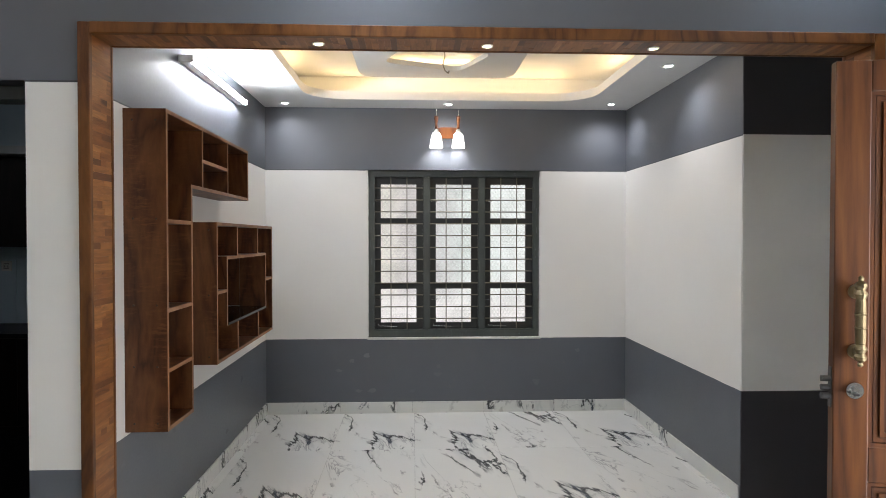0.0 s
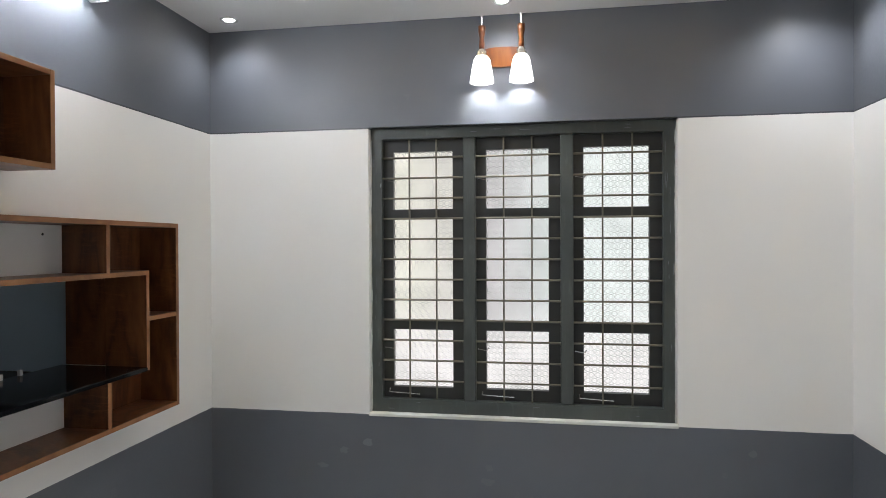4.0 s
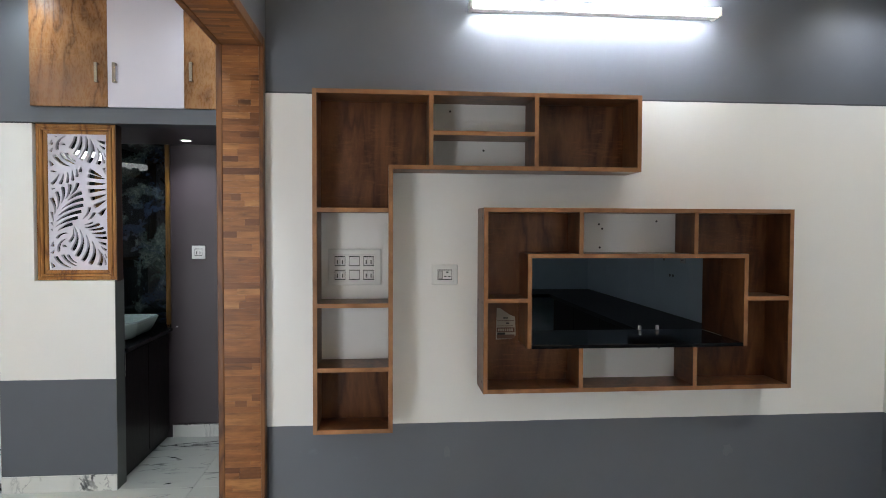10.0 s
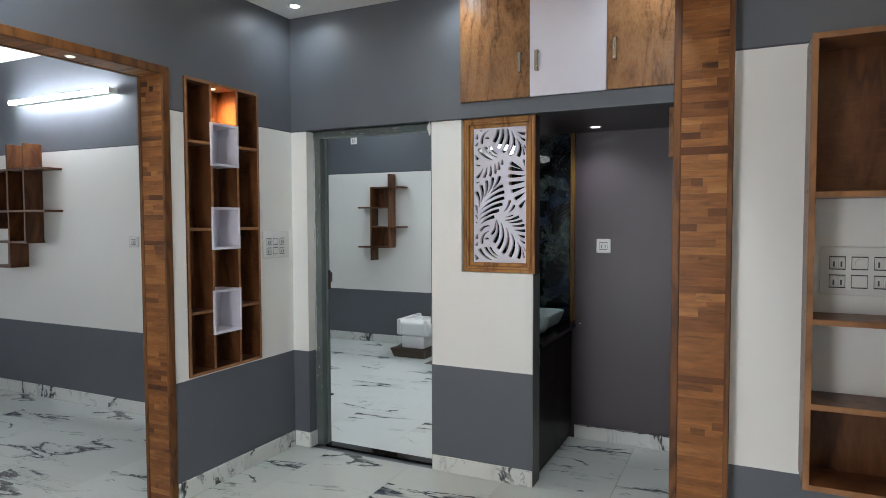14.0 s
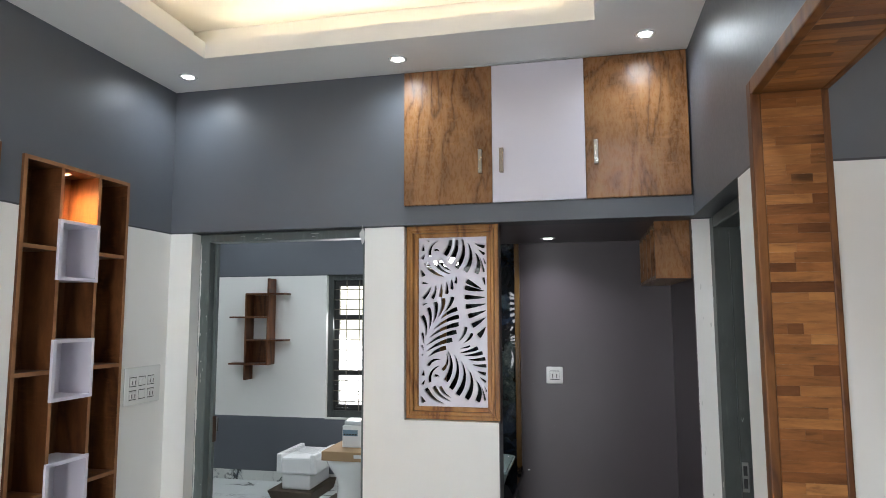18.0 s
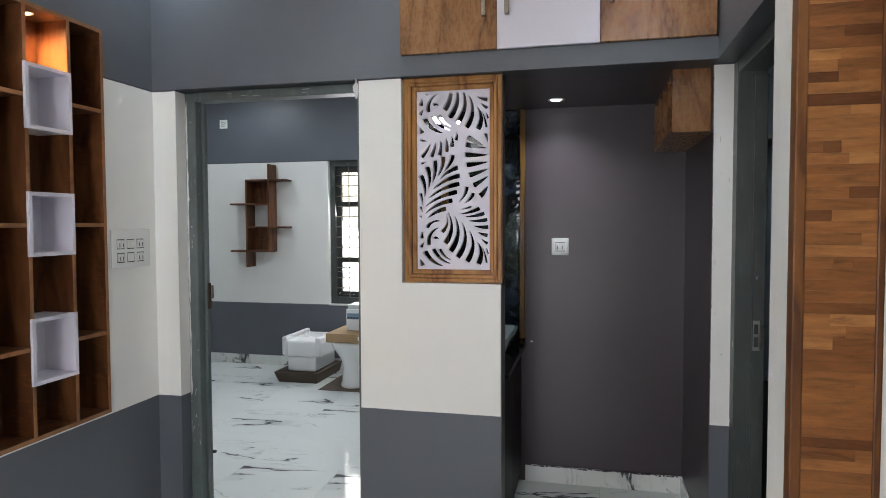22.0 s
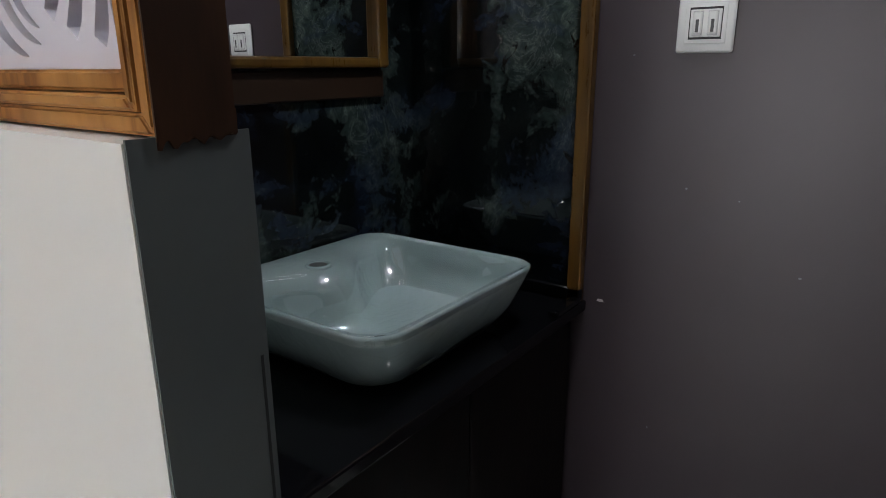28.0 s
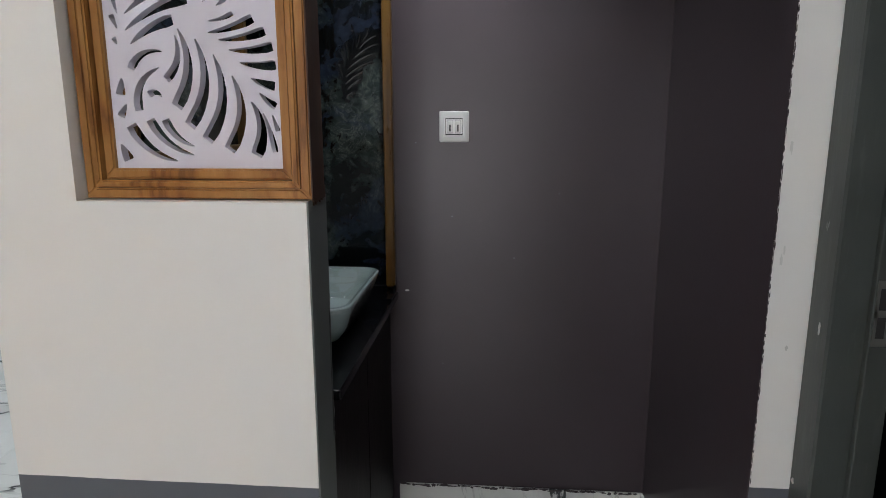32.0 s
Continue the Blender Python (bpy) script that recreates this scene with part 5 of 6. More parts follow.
def cabinet():
    """Three-door loft cabinet over the niche, flush with the ceiling."""
    Z0, Z1 = 2.188, 2.826
    ys = (1.398, 1.814, 2.229, 2.664)
    for i, (a, b) in enumerate(zip(ys, ys[1:])):
        white = i == 1
        o = thing("loft_cabinet", (-2.2, (a + b) / 2, Z0), ("white" if white else "oak-grain") + " laminate loft cabinet door unit under the ceiling", "cabinet", "loft cabinets over the niche")
        part("body", boxes((-2.60, -2.156, a + 0.001, a + 0.016, Z0, Z1), (-2.60, -2.156, b - 0.016, b - 0.001, Z0, Z1), (-2.60, -2.156, a + 0.016, b - 0.016, Z0, Z0 + 0.015), (-2.60, -2.156, a + 0.016, b - 0.016, Z1 - 0.015, Z1), (-2.61, -2.60, a + 0.001, b - 0.001, Z0, Z1)), "vanity_wood", o)
        dr = part("door", soft_box(-2.154, -2.136, a + 0.0007, b - 0.0007, Z0, Z1, 0.0012), "lavender_laminate" if white else "oak_laminate", o, "white laminate door" if white else "oak-grain laminate door")
        hy = b - 0.052 if i == 0 else a + 0.045
        hz = 2.375 if i < 2 else 2.39
        hd = bmesh.new()
        box(hd, -2.113, -2.106, hy - 0.0095, hy + 0.0095, hz - 0.055, hz + 0.055)
        for q in (-0.049, 0.049):
            box(hd, -2.136, -2.108, hy - 0.0095, hy + 0.0095, hz + q - 0.006, hz + q + 0.006)
        bmesh.ops.bevel(hd, geom=hd.edges[:], offset=0.0015, segments=1, affect="EDGES")
        part("handle", hd, "satin_nickel", dr, "brushed steel bar handle")
    bead = thing("putty_bead", (-2.14, 2.03, 2.83), "uneven white putty line between loft cabinets and ceiling", "putty", kind="stuff")
    bm = bmesh.new()
    rows = []
    for i in range(64):
        y = ys[0] + (ys[-1] - ys[0]) * i / 63
        fat = 0.0045 + 0.004 * noise.noise(Vector((y * 9, 2, 5))) + (0.004 if 0.22 < i / 63 < 0.34 else 0)
        rows.append([bm.verts.new(p) for p in ((-2.150, y, 2.8268), (-2.133, y, 2.8268), (-2.132, y, 2.829 - fat), (-2.150, y, 2.829 - fat))])
    for p, q in zip(rows, rows[1:]):
        for k in range(4):
            bm.faces.new((p[k], p[(k + 1) % 4], q[(k + 1) % 4], q[k]))
    bm.faces.new(rows[0])
    bm.faces.new(rows[-1])
    bmesh.ops.translate(bm, vec=(0, 0, 0.0075), verts=bm.verts)
    part("bead", bm, "ceiling_white", bead)


cabinet()


# ---- carved screen ----
def slit(p, q, bow, w, n=9):
    """A leaf-shaped slit from p to q, bowed sideways, widest near q."""
    p, q = Vector(p), Vector(q)
    along = q - p
    side = Vector((-along.y, along.x))
    left, right = [], []
    for i in range(n):
        s = i / (n - 1)
        c = p + along * s + side * (bow * 4 * s * (1 - s))
        tang = along + side * (bow * 4 * (1 - 2 * s))
        nrm = Vector((-tang.y, tang.x)).normalized()
        half = w * (0.08 + 0.92 * s ** 0.7) * (1.0 if s < 0.93 else 0.8) / 2
        left.append(c + nrm * half)
        right.append(c - nrm * half)
    return left + right[::-1]


def bent(a, m, b, s):
    """A point on the bow from a to b that leans towards m."""
    a, m, b = Vector(a), Vector(m), Vector(b)
    return a.lerp(m, s).lerp(m.lerp(b, s), s)


def frond(p0, pm, p1, q0, qm, q1, n, bow, w):
    """Blades whose points run along one bow and whose blunt ends run along another."""
    return [(bent(p0, pm, p1, i / (n - 1)), bent(q0, qm, q1, i / (n - 1)), bow, w) for i in range(n)]


def one(p, q, bow, w):
    return [(Vector(p), Vector(q), bow, w)]


def crosses(one, two):
    """True where two outlines touch or one holds the other."""
    if max(p.x for p in one) < min(p.x for p in two) or max(p.x for p in two) < min(p.x for p in one):
        return False
    if max(p.y for p in one) < min(p.y for p in two) or max(p.y for p in two) < min(p.y for p in one):
        return False
    for i, p in enumerate(one):
        for j, q in enumerate(two):
            if geometry.intersect_line_line_2d(p, one[i - 1], q, two[j - 1]):
                return True
    return bool(geometry.intersect_point_quad_2d(one[0], two[0], two[8], two[9], two[-1]))


def screen():
    Y0, Y1, Z0, Z1 = 1.396, 1.829, 1.212, 2.098
    o = thing("carved_screen", (-2.22, 1.61, Z0), "white leaf-pattern cut-out panel in a moulded teak frame", "screen")
    # stepped mitred frame
    for lo, hi, x0, x1 in ((0.0, 0.019, -2.270, -2.190), (0.0202, 0.034, -2.264, -2.186), (0.0352, 0.055, -2.258, -2.200)):
        for side in range(4):
            bm = bmesh.new()
            outer = [(Y0 + lo, Z0 + lo), (Y1 - lo, Z0 + lo), (Y1 - lo, Z1 - lo), (Y0 + lo, Z1 - lo)]
            inner = [(Y0 + hi, Z0 + hi), (Y1 - hi, Z0 + hi), (Y1 - hi, Z1 - hi), (Y0 + hi, Z1 - hi)]
            a, b = outer[side], outer[(side + 1) % 4]
            c, e = inner[(side + 1) % 4], inner[side]
            fr = [bm.verts.new((x1, *p)) for p in (a, b, c, e)]
            bk = [bm.verts.new((x0, *p)) for p in (a, b, c, e)]
            bm.faces.new(fr)
            bm.faces.new(bk)
            for i in range(4):
                bm.faces.new((fr[i], fr[(i + 1) % 4], bk[(i + 1) % 4], bk[i]))
            bmesh.ops.bevel(bm, geom=[ed for ed in bm.edges if all(abs(v.co.x - x1) < 1e-5 for v in ed.verts)], offset=0.0035, segments=3, affect="EDGES")
            part("frame_rail" if side % 2 == 0 else "frame_stile", bm, "teak_frame", o)
    # the frame's end is a darker brown than its front
    part("frame_end", boxes((-2.270, -2.1905, Y1 + 0.0002, Y1 + 0.003, Z0 - 0.004, Z1)), "dark_teak", o, "dark brown side of the frame")
    rng = random.Random(4)
    splinters = bmesh.new()
    rows = [[], []]
    for i in range(34):
        x = -2.270 + 0.0795 * i / 33
        z = Z0 - 0.002 - 0.018 * abs(noise.noise(Vector((i * 0.17, 3, 1)))) - 0.003 * rng.random() ** 3
        for row, y in zip(rows, (Y1 + 0.0014, Y1 + 0.0045)):
            row.append((splinters.verts.new((x, y, z)), splinters.verts.new((x, y, Z0 + 0.02))))
    for i in range(33):
        for row in rows:
            splinters.faces.new((row[i][0], row[i + 1][0], row[i + 1][1], row[i][1]))
        splinters.faces.new((rows[0][i][0], rows[0][i + 1][0], rows[1][i + 1][0], rows[1][i][0]))
    part("chipped_edge", splinters, "dark_teak", o, "ragged splintered lower edge")
    # panel: outline and slits, filled and thickened
    U, V = Y1 - Y0 - 0.10, Z1 - Z0 - 0.10
    top = V / U
    curve = bpy.data.curves.new("panel", "CURVE")
    curve.dimensions, curve.fill_mode, curve.extrude = "2D", "BOTH", 0.011

    def loop(points):
        s = curve.splines.new("POLY")
        s.points.add(len(points) - 1)
        s.use_cyclic_u = True
        for pt, (u, v) in zip(s.points, points):
            pt.co = (u * U, v * U, 0, 1)
    loop([(-0.02, -0.02), (1.02, -0.02), (1.02, top + 0.02), (-0.02, top + 0.02)])
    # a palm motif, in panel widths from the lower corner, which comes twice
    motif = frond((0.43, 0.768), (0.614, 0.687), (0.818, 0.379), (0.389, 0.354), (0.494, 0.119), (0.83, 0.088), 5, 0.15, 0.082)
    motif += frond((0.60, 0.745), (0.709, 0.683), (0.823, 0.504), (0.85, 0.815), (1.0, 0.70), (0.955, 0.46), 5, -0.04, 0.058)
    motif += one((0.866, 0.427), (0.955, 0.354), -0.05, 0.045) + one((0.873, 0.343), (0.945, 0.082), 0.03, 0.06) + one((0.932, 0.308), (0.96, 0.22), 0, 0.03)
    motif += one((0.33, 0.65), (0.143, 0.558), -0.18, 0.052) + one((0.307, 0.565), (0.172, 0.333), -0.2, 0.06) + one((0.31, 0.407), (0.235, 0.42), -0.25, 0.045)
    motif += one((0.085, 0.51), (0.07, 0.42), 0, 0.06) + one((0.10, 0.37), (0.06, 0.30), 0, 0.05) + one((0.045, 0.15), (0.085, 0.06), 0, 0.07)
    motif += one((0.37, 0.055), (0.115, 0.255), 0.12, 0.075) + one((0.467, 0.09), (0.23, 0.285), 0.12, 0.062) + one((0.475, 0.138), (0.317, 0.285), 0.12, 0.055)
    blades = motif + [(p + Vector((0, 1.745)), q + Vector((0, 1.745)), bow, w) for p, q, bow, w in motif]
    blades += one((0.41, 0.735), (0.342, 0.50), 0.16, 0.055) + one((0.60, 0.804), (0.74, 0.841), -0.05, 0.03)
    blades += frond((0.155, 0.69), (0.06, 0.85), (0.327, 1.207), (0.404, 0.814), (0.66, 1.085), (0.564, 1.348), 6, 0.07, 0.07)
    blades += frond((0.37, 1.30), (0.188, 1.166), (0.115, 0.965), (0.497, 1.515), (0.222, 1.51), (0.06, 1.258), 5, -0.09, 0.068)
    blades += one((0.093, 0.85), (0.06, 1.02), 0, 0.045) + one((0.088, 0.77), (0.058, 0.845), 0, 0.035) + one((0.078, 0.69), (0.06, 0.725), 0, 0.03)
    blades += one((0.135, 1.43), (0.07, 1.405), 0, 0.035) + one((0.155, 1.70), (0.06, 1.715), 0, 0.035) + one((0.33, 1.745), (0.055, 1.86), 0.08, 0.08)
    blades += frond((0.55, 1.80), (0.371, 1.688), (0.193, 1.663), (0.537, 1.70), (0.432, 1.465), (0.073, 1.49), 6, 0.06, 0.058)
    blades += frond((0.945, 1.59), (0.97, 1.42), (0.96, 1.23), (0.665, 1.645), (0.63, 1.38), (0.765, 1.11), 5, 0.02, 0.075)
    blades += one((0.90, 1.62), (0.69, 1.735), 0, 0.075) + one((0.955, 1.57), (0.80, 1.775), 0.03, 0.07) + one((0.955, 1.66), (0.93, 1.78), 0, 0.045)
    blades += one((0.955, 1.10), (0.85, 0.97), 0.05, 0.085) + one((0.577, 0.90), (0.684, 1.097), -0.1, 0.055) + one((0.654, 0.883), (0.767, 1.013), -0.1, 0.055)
    lid = top - 0.045

    def cropped(points):
        """The part of an outline that lies under the panel's plain top edge."""
        out = []
        for k, b in enumerate(points):
            a = points[k - 1]
            if (a.y > lid) != (b.y > lid):
                out.append(a.lerp(b, (lid - a.y) / (b.y - a.y)))
            if b.y <= lid:
                out.append(b)
        return out
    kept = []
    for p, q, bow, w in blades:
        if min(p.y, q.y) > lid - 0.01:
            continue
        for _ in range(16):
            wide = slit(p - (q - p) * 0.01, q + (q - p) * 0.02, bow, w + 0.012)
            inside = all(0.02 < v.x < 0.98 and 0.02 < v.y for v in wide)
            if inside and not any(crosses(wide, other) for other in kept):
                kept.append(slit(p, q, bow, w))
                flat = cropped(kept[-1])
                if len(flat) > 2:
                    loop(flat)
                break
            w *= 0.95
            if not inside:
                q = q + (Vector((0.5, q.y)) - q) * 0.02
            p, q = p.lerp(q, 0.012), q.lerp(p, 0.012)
    tmp = new("panel_outline", curve)
    mesh = bpy.data.meshes.new_from_object(tmp)
    bpy.data.objects.remove(tmp)
    bm = bmesh.new()
    bm.from_mesh(mesh)
    bpy.data.meshes.remove(mesh)
    m = Matrix(((0, 0, 1, -2.222), (1, 0, 0, Y0 + 0.05), (0, 1, 0, Z0 + 0.05), (0, 0, 0, 1)))
    bmesh.ops.transform(bm, matrix=m, verts=bm.verts)
    part("carved_panel", bm, "lavender_laminate", o, "white laminate panel with leaf-shaped cut-outs")


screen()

# ---- niche: marble lining, mirror, vanity, basin ----
part_panel = tagged(part("marble_cladding", boxes((-3.089, -3.080, 1.386, 1.807, 0.79, 2.10)), "dark_marble"), "glossy dark green-black marble cladding on the niche wall", "wall panel")
tagged(part("marble_cladding", boxes((-3.079, -2.287, 1.3855, 1.394, 0.79, 2.10)), "dark_marble"), "glossy dark green-black marble cladding behind the mirror", "wall panel")
tagged(part("trim_strip", soft_box(-3.089, -3.066, 1.808, 1.838, 0.79, 2.10, 0.004, 2), "gold_wood"), "narrow varnished golden wood strip beside the marble", "trim")


def mirror():
    o = thing("mirror", (-2.64, 1.395, 1.25), "wall mirror in a golden wooden frame", "mirror")
    y = 1.395
    part("glass", boxes((-2.940, -2.33, y, y + 0.010, 1.285, 1.90)), "mirror_glass", o)
    for d in ((-2.968, -2.938, y, y + 0.029, 1.266, 1.93), (-2.335, -2.305, y, y + 0.029, 1.266, 1.93), (-2.938, -2.335, y, y + 0.029, 1.266, 1.287), (-2.938, -2.335, y, y + 0.029, 1.90, 1.93)):
        part("frame_piece", soft_box(*d, 0.006, 2), "gold_wood", o)
    part("ledge", soft_box(-2.968, -2.305, y, y + 0.012, 1.205, 1.262, 0.003), "mirror_wood_dark", o, "dark wooden rail under the mirror")
    w = thing("mirror_lamp", (-2.70, 1.395, 1.97), "curved white LED mirror lamp above the mirror, lit", "wall light")
    part("mount", soft_box(-2.74, -2.66, 1.3945, 1.42, 1.95, 1.99, 0.004), "chrome", w)
    bm = bmesh.new()
    n = 16
    a = [[bm.verts.new((-2.87 + 0.34 * i / n, 1.425 + 0.105 * math.sin(math.pi * i / n) + dy, 1.962 + dz)) for dy, dz in ((0, 0), (0.014, -0.006), (0.014, 0.026), (0, 0.03))] for i in range(n + 1)]
    for p, q in zip(a, a[1:]):
        for k in range(4):
            bm.faces.new((p[k], p[(k + 1) % 4], q[(k + 1) % 4], q[k]))
    bm.faces.new(a[0])
    bm.faces.new(a[-1])
    part("shade", bm, "led_shade", w, "glowing white curved LED shade")


mirror()


def vanity():
    o = thing("vanity_unit", (-2.69, 1.6, 0), "dark wood vanity cabinet with black granite top", "cabinet")
    part("body", soft_box(-3.085, -2.292, 1.392, 1.800, 0.0, 0.770, 0.002), "vanity_wood", o)
    for a, b in ((-3.078, -2.692), (-2.688, -2.300)):
        dr = part("door", soft_box(a, b, 1.801, 1.818, 0.05, 0.755, 0.002), "vanity_wood", o)
    w = thing("granite_worktop", (-2.69, 1.61, 0.770), "black granite vanity top with moulded front edge", "worktop")
    part("slab", soft_box(-3.088, -2.288, 1.390, 1.846, 0.772, 0.795, 0.004, 2), "black_granite", w)
    part("upstand", soft_box(-3.079, -3.066, 1.396, 1.840, 0.796, 0.823, 0.003), "black_granite", w)
    part("edge_ledge", soft_box(-3.064, -2.96, 1.822, 1.843, 0.796, 0.806, 0.002), "black_granite", w)


vanity()
o = tagged(thing("torn_packing", (-2.305, 1.82, 0.69), "torn white packing strip stuck on the dark vanity edge", "packaging"), kind="stuff")
for k in range(5):
    smear(o, "y", 1.8186 + 0.0012 * k, -2.304, 0.64 + 0.026 * k, 0.034 - 0.004 * k, 0.062, 1, 700 + k, "plaster", 0.0012, "torn_strip")


def basin():
    """Square vessel basin with soft corners, inward sloping sides, a tap deck and a drain."""
    o = thing("wash_basin", (-2.69, 1.61, 0.796), "white ceramic vessel basin wrapped in clear film", "wash basin")
    cx, cy = -2.692, 1.612

    def ring(hx, hy, r, z, bm, n=12, sy=0.0, deck=0.0):
        loop = []
        for px, py in rounded_rect(-hx, hx, -hy, hy, r, n):
            loop.append((px, py))
        # even spacing along the straight sides, so that the tap deck can bulge
        dense = []
        for i, p in enumerate(loop):
            q = loop[(i + 1) % len(loop)]
            steps = 14 if i % (n + 1) == n else 1
            dense += [(p[0] + (q[0] - p[0]) * s / steps, p[1] + (q[1] - p[1]) * s / steps) for s in range(steps)]
        out = []
        for px, py in dense:
            push = deck * math.exp(-((px - 0.02) / 0.10) ** 2) if py < -hy * 0.6 else 0.0
            out.append(bm.verts.new((cx + px, cy + py + sy + push, z)))
        return out
    bm = bmesh.new()
    rings = [ring(0.120, 0.105, 0.05, 0.796, bm), ring(0.158, 0.142, 0.06, 0.799, bm), ring(0.187, 0.170, 0.065, 0.816, bm), ring(0.207, 0.189, 0.065, 0.850, bm), ring(0.222, 0.203, 0.06, 0.890, bm), ring(0.229, 0.209, 0.055, 0.912, bm), ring(0.229, 0.209, 0.055, 0.917, bm), ring(0.222, 0.203, 0.05, 0.918, bm), ring(0.214, 0.175, 0.05, 0.911, bm, 12, 0.020, 0.085), ring(0.207, 0.166, 0.052, 0.880, bm, 12, 0.024, 0.090), ring(0.188, 0.146, 0.06, 0.835, bm, 12, 0.025, 0.085), ring(0.12, 0.095, 0.05, 0.817, bm, 12, 0.028, 0.04), ring(0.03, 0.028, 0.02, 0.813, bm, 12, 0.05)]
    for a, b in zip(rings, rings[1:]):
        k = len(a)
        for i in range(k):
            bm.faces.new((a[i], a[(i + 1) % k], b[(i + 1) % k], b[i]))
    bm.faces.new(rings[0])
    bm.faces.new(rings[-1])
    part("bowl", bm, "ceramic", o, smooth=True)
    h = bmesh.new()
    lathe(h, ((0.0005, 0.9155), (0.017, 0.9155), (0.018, 0.912)), (-2.672, 1.490, 0.0), n=20)
    part("tap_hole", h, "black_plastic", o, "dark round tap hole", smooth=False)
    rim = bmesh.new()
    lathe(rim, ((0.0172, 0.914), (0.0185, 0.9175), (0.023, 0.9165), (0.027, 0.911)), (-2.672, 1.490, 0.0), n=24)
    part("tap_collar", rim, "ceramic", o, smooth=True)
    dr = bmesh.new()
    lathe(dr, ((0.0005, 0.8175), (0.018, 0.8180), (0.0200, 0.8190), (0.021, 0.813)), (-2.645, 1.664, 0.0), n=24)
    part("drain_hole", dr, "black_plastic", o, "dark round drain hole")
    # film: a crumpled clear skin that clings to rim and bowl
    f = bmesh.new()
    loops = []
    for hx, hy, r, z, sy, deck, lift in ((0.2305, 0.2105, 0.055, 0.905, 0.0, 0.0, 0.002), (0.2300, 0.2100, 0.055, 0.9185, 0.0, 0.0, 0.003), (0.222, 0.200, 0.05, 0.9200, 0.0, 0.0, 0.004), (0.211, 0.173, 0.05, 0.913, 0.020, 0.085, 0.006), (0.203, 0.163, 0.052, 0.882, 0.024, 0.090, 0.006), (0.192, 0.150, 0.058, 0.853, 0.025, 0.086, 0.005), (0.170, 0.132, 0.058, 0.832, 0.025, 0.070, 0.003)):
        ringed = ring(hx, hy, r, z, f, 12, sy, deck)
        for v in ringed:
            n1 = noise.noise(Vector((v.co.x * 26, v.co.y * 26, z * 9)))
            n2 = noise.noise(Vector((v.co.x * 70, v.co.y * 70, z * 40 + 3)))
            inward = (Vector((cx, cy, v.co.z)) - v.co).normalized()
            v.co += inward * (lift * max(0.0, n1 + 0.35 * n2)) + Vector((0, 0, lift * 0.5 * abs(n2)))
        loops.append(ringed)
    for a, b in zip(loops, loops[1:]):
        for i in range(len(a)):
            f.faces.new((a[i], a[(i + 1) % len(a)], b[(i + 1) % len(a)], b[i]))
    part("wrapping_film", f, "film_clear", o, "crumpled clear plastic film", smooth=True)


_m, _t, _b = material("film_clear", (0.9, 0.92, 0.92), 0.05)
_gloss = node(_t, "ShaderNodeBsdfGlossy", Roughness=0.03)
_clear = _t.nodes.new("ShaderNodeBsdfTransparent")
_mix = _t.nodes.new("ShaderNodeMixShader")
_mix.inputs[0].default_value = 0.17
_t.links.new(_clear.outputs[0], _mix.inputs[1])
_t.links.new(_gloss.outputs[0], _mix.inputs[2])
_t.links.new(_mix.outputs[0], _t.nodes["Material Output"].inputs["Surface"])
_t.nodes.remove(_b)
basin()


def step_shelf():
    """Stepped oak cubby under the niche ceiling, open towards the south."""
    o = thing("niche_shelf", (-2.7, 2.6, 1.842), "oak-grain laminate stepped cubby shelf under the niche ceiling", "shelf")
    part("end_panel", soft_box(-2.318, -2.300, 2.522, 2.683, 1.842, 2.100, 0.001), "oak_laminate", o)
    part("bottom_panel", boxes((-3.085, -2.318, 2.524, 2.683, 1.842, 1.858)), "oak_laminate", o)
    part("top_panel", boxes((-3.085, -2.318, 2.524, 2.683, 2.084, 2.100)), "oak_laminate", o)
    part("back_panel", boxes((-3.085, -2.318, 2.673, 2.683, 1.858, 2.084)), "oak_laminate", o)
    for x in (-2.51, -2.70, -2.89, -3.085):
        part("divider", boxes((x, x + 0.016, 2.524, 2.673, 1.858, 2.084)), "oak_laminate", o)


step_shelf()


# ---- bedroom and dining room things ----
def ladder_shelf(name, wx, parts_y, uprights, shelves, backs, label):
    """Geometric wall shelf on a wall facing +x. uprights: (y, z0, z1); shelves: (z, y0, y1)."""
    o = thing(name, (wx, parts_y, shelves[0][0]), label, "shelf")
    d = 0.155
    for y, z0, z1 in uprights:
        part("upright", soft_box(wx, wx + d, y - 0.010, y + 0.010, z0, z1, 0.001), "walnut", o)
    for z, y0, y1 in shelves:
        part("shelf_board", soft_box(wx, wx + d + 0.001, y0, y1, z - 0.009, z + 0.009, 0.001), "walnut", o)
    for y0, y1, z0, z1 in backs:
        part("back_panel", boxes((wx + 0.001, wx + 0.010, y0, y1, z0, z1)), "walnut", o)


ladder_shelf("wall_shelf", -5.5, -1.09, ((-1.212, 1.025, 1.905), (-0.965, 1.185, 2.065)), ((1.905, -1.22, -0.785), (1.665, -1.397, -0.975), (1.430, -1.202, -0.785), (1.188, -1.397, -0.96)), ((-1.202, -0.975, 1.675, 1.895), (-1.202, -0.975, 1.197, 1.421)), "small walnut geometric wall shelf on the bedroom wall")
ladder_shelf("wall_shelf", -2.18, -2.65, ((-3.0, 1.45, 1.95), (-2.72, 1.13, 2.16), (-2.50, 1.34, 2.16)), ((1.945, -3.02, -2.23), (1.60, -3.3, -2.23), (1.34, -3.02, -2.48), (1.13, -3.02, -2.71)), ((-2.99, -2.73, 1.61, 1.935), (-2.71, -2.51, 1.35, 1.935), (-2.99, -2.73, 1.14, 1.33)), "walnut geometric wall shelf on the dining room wall")


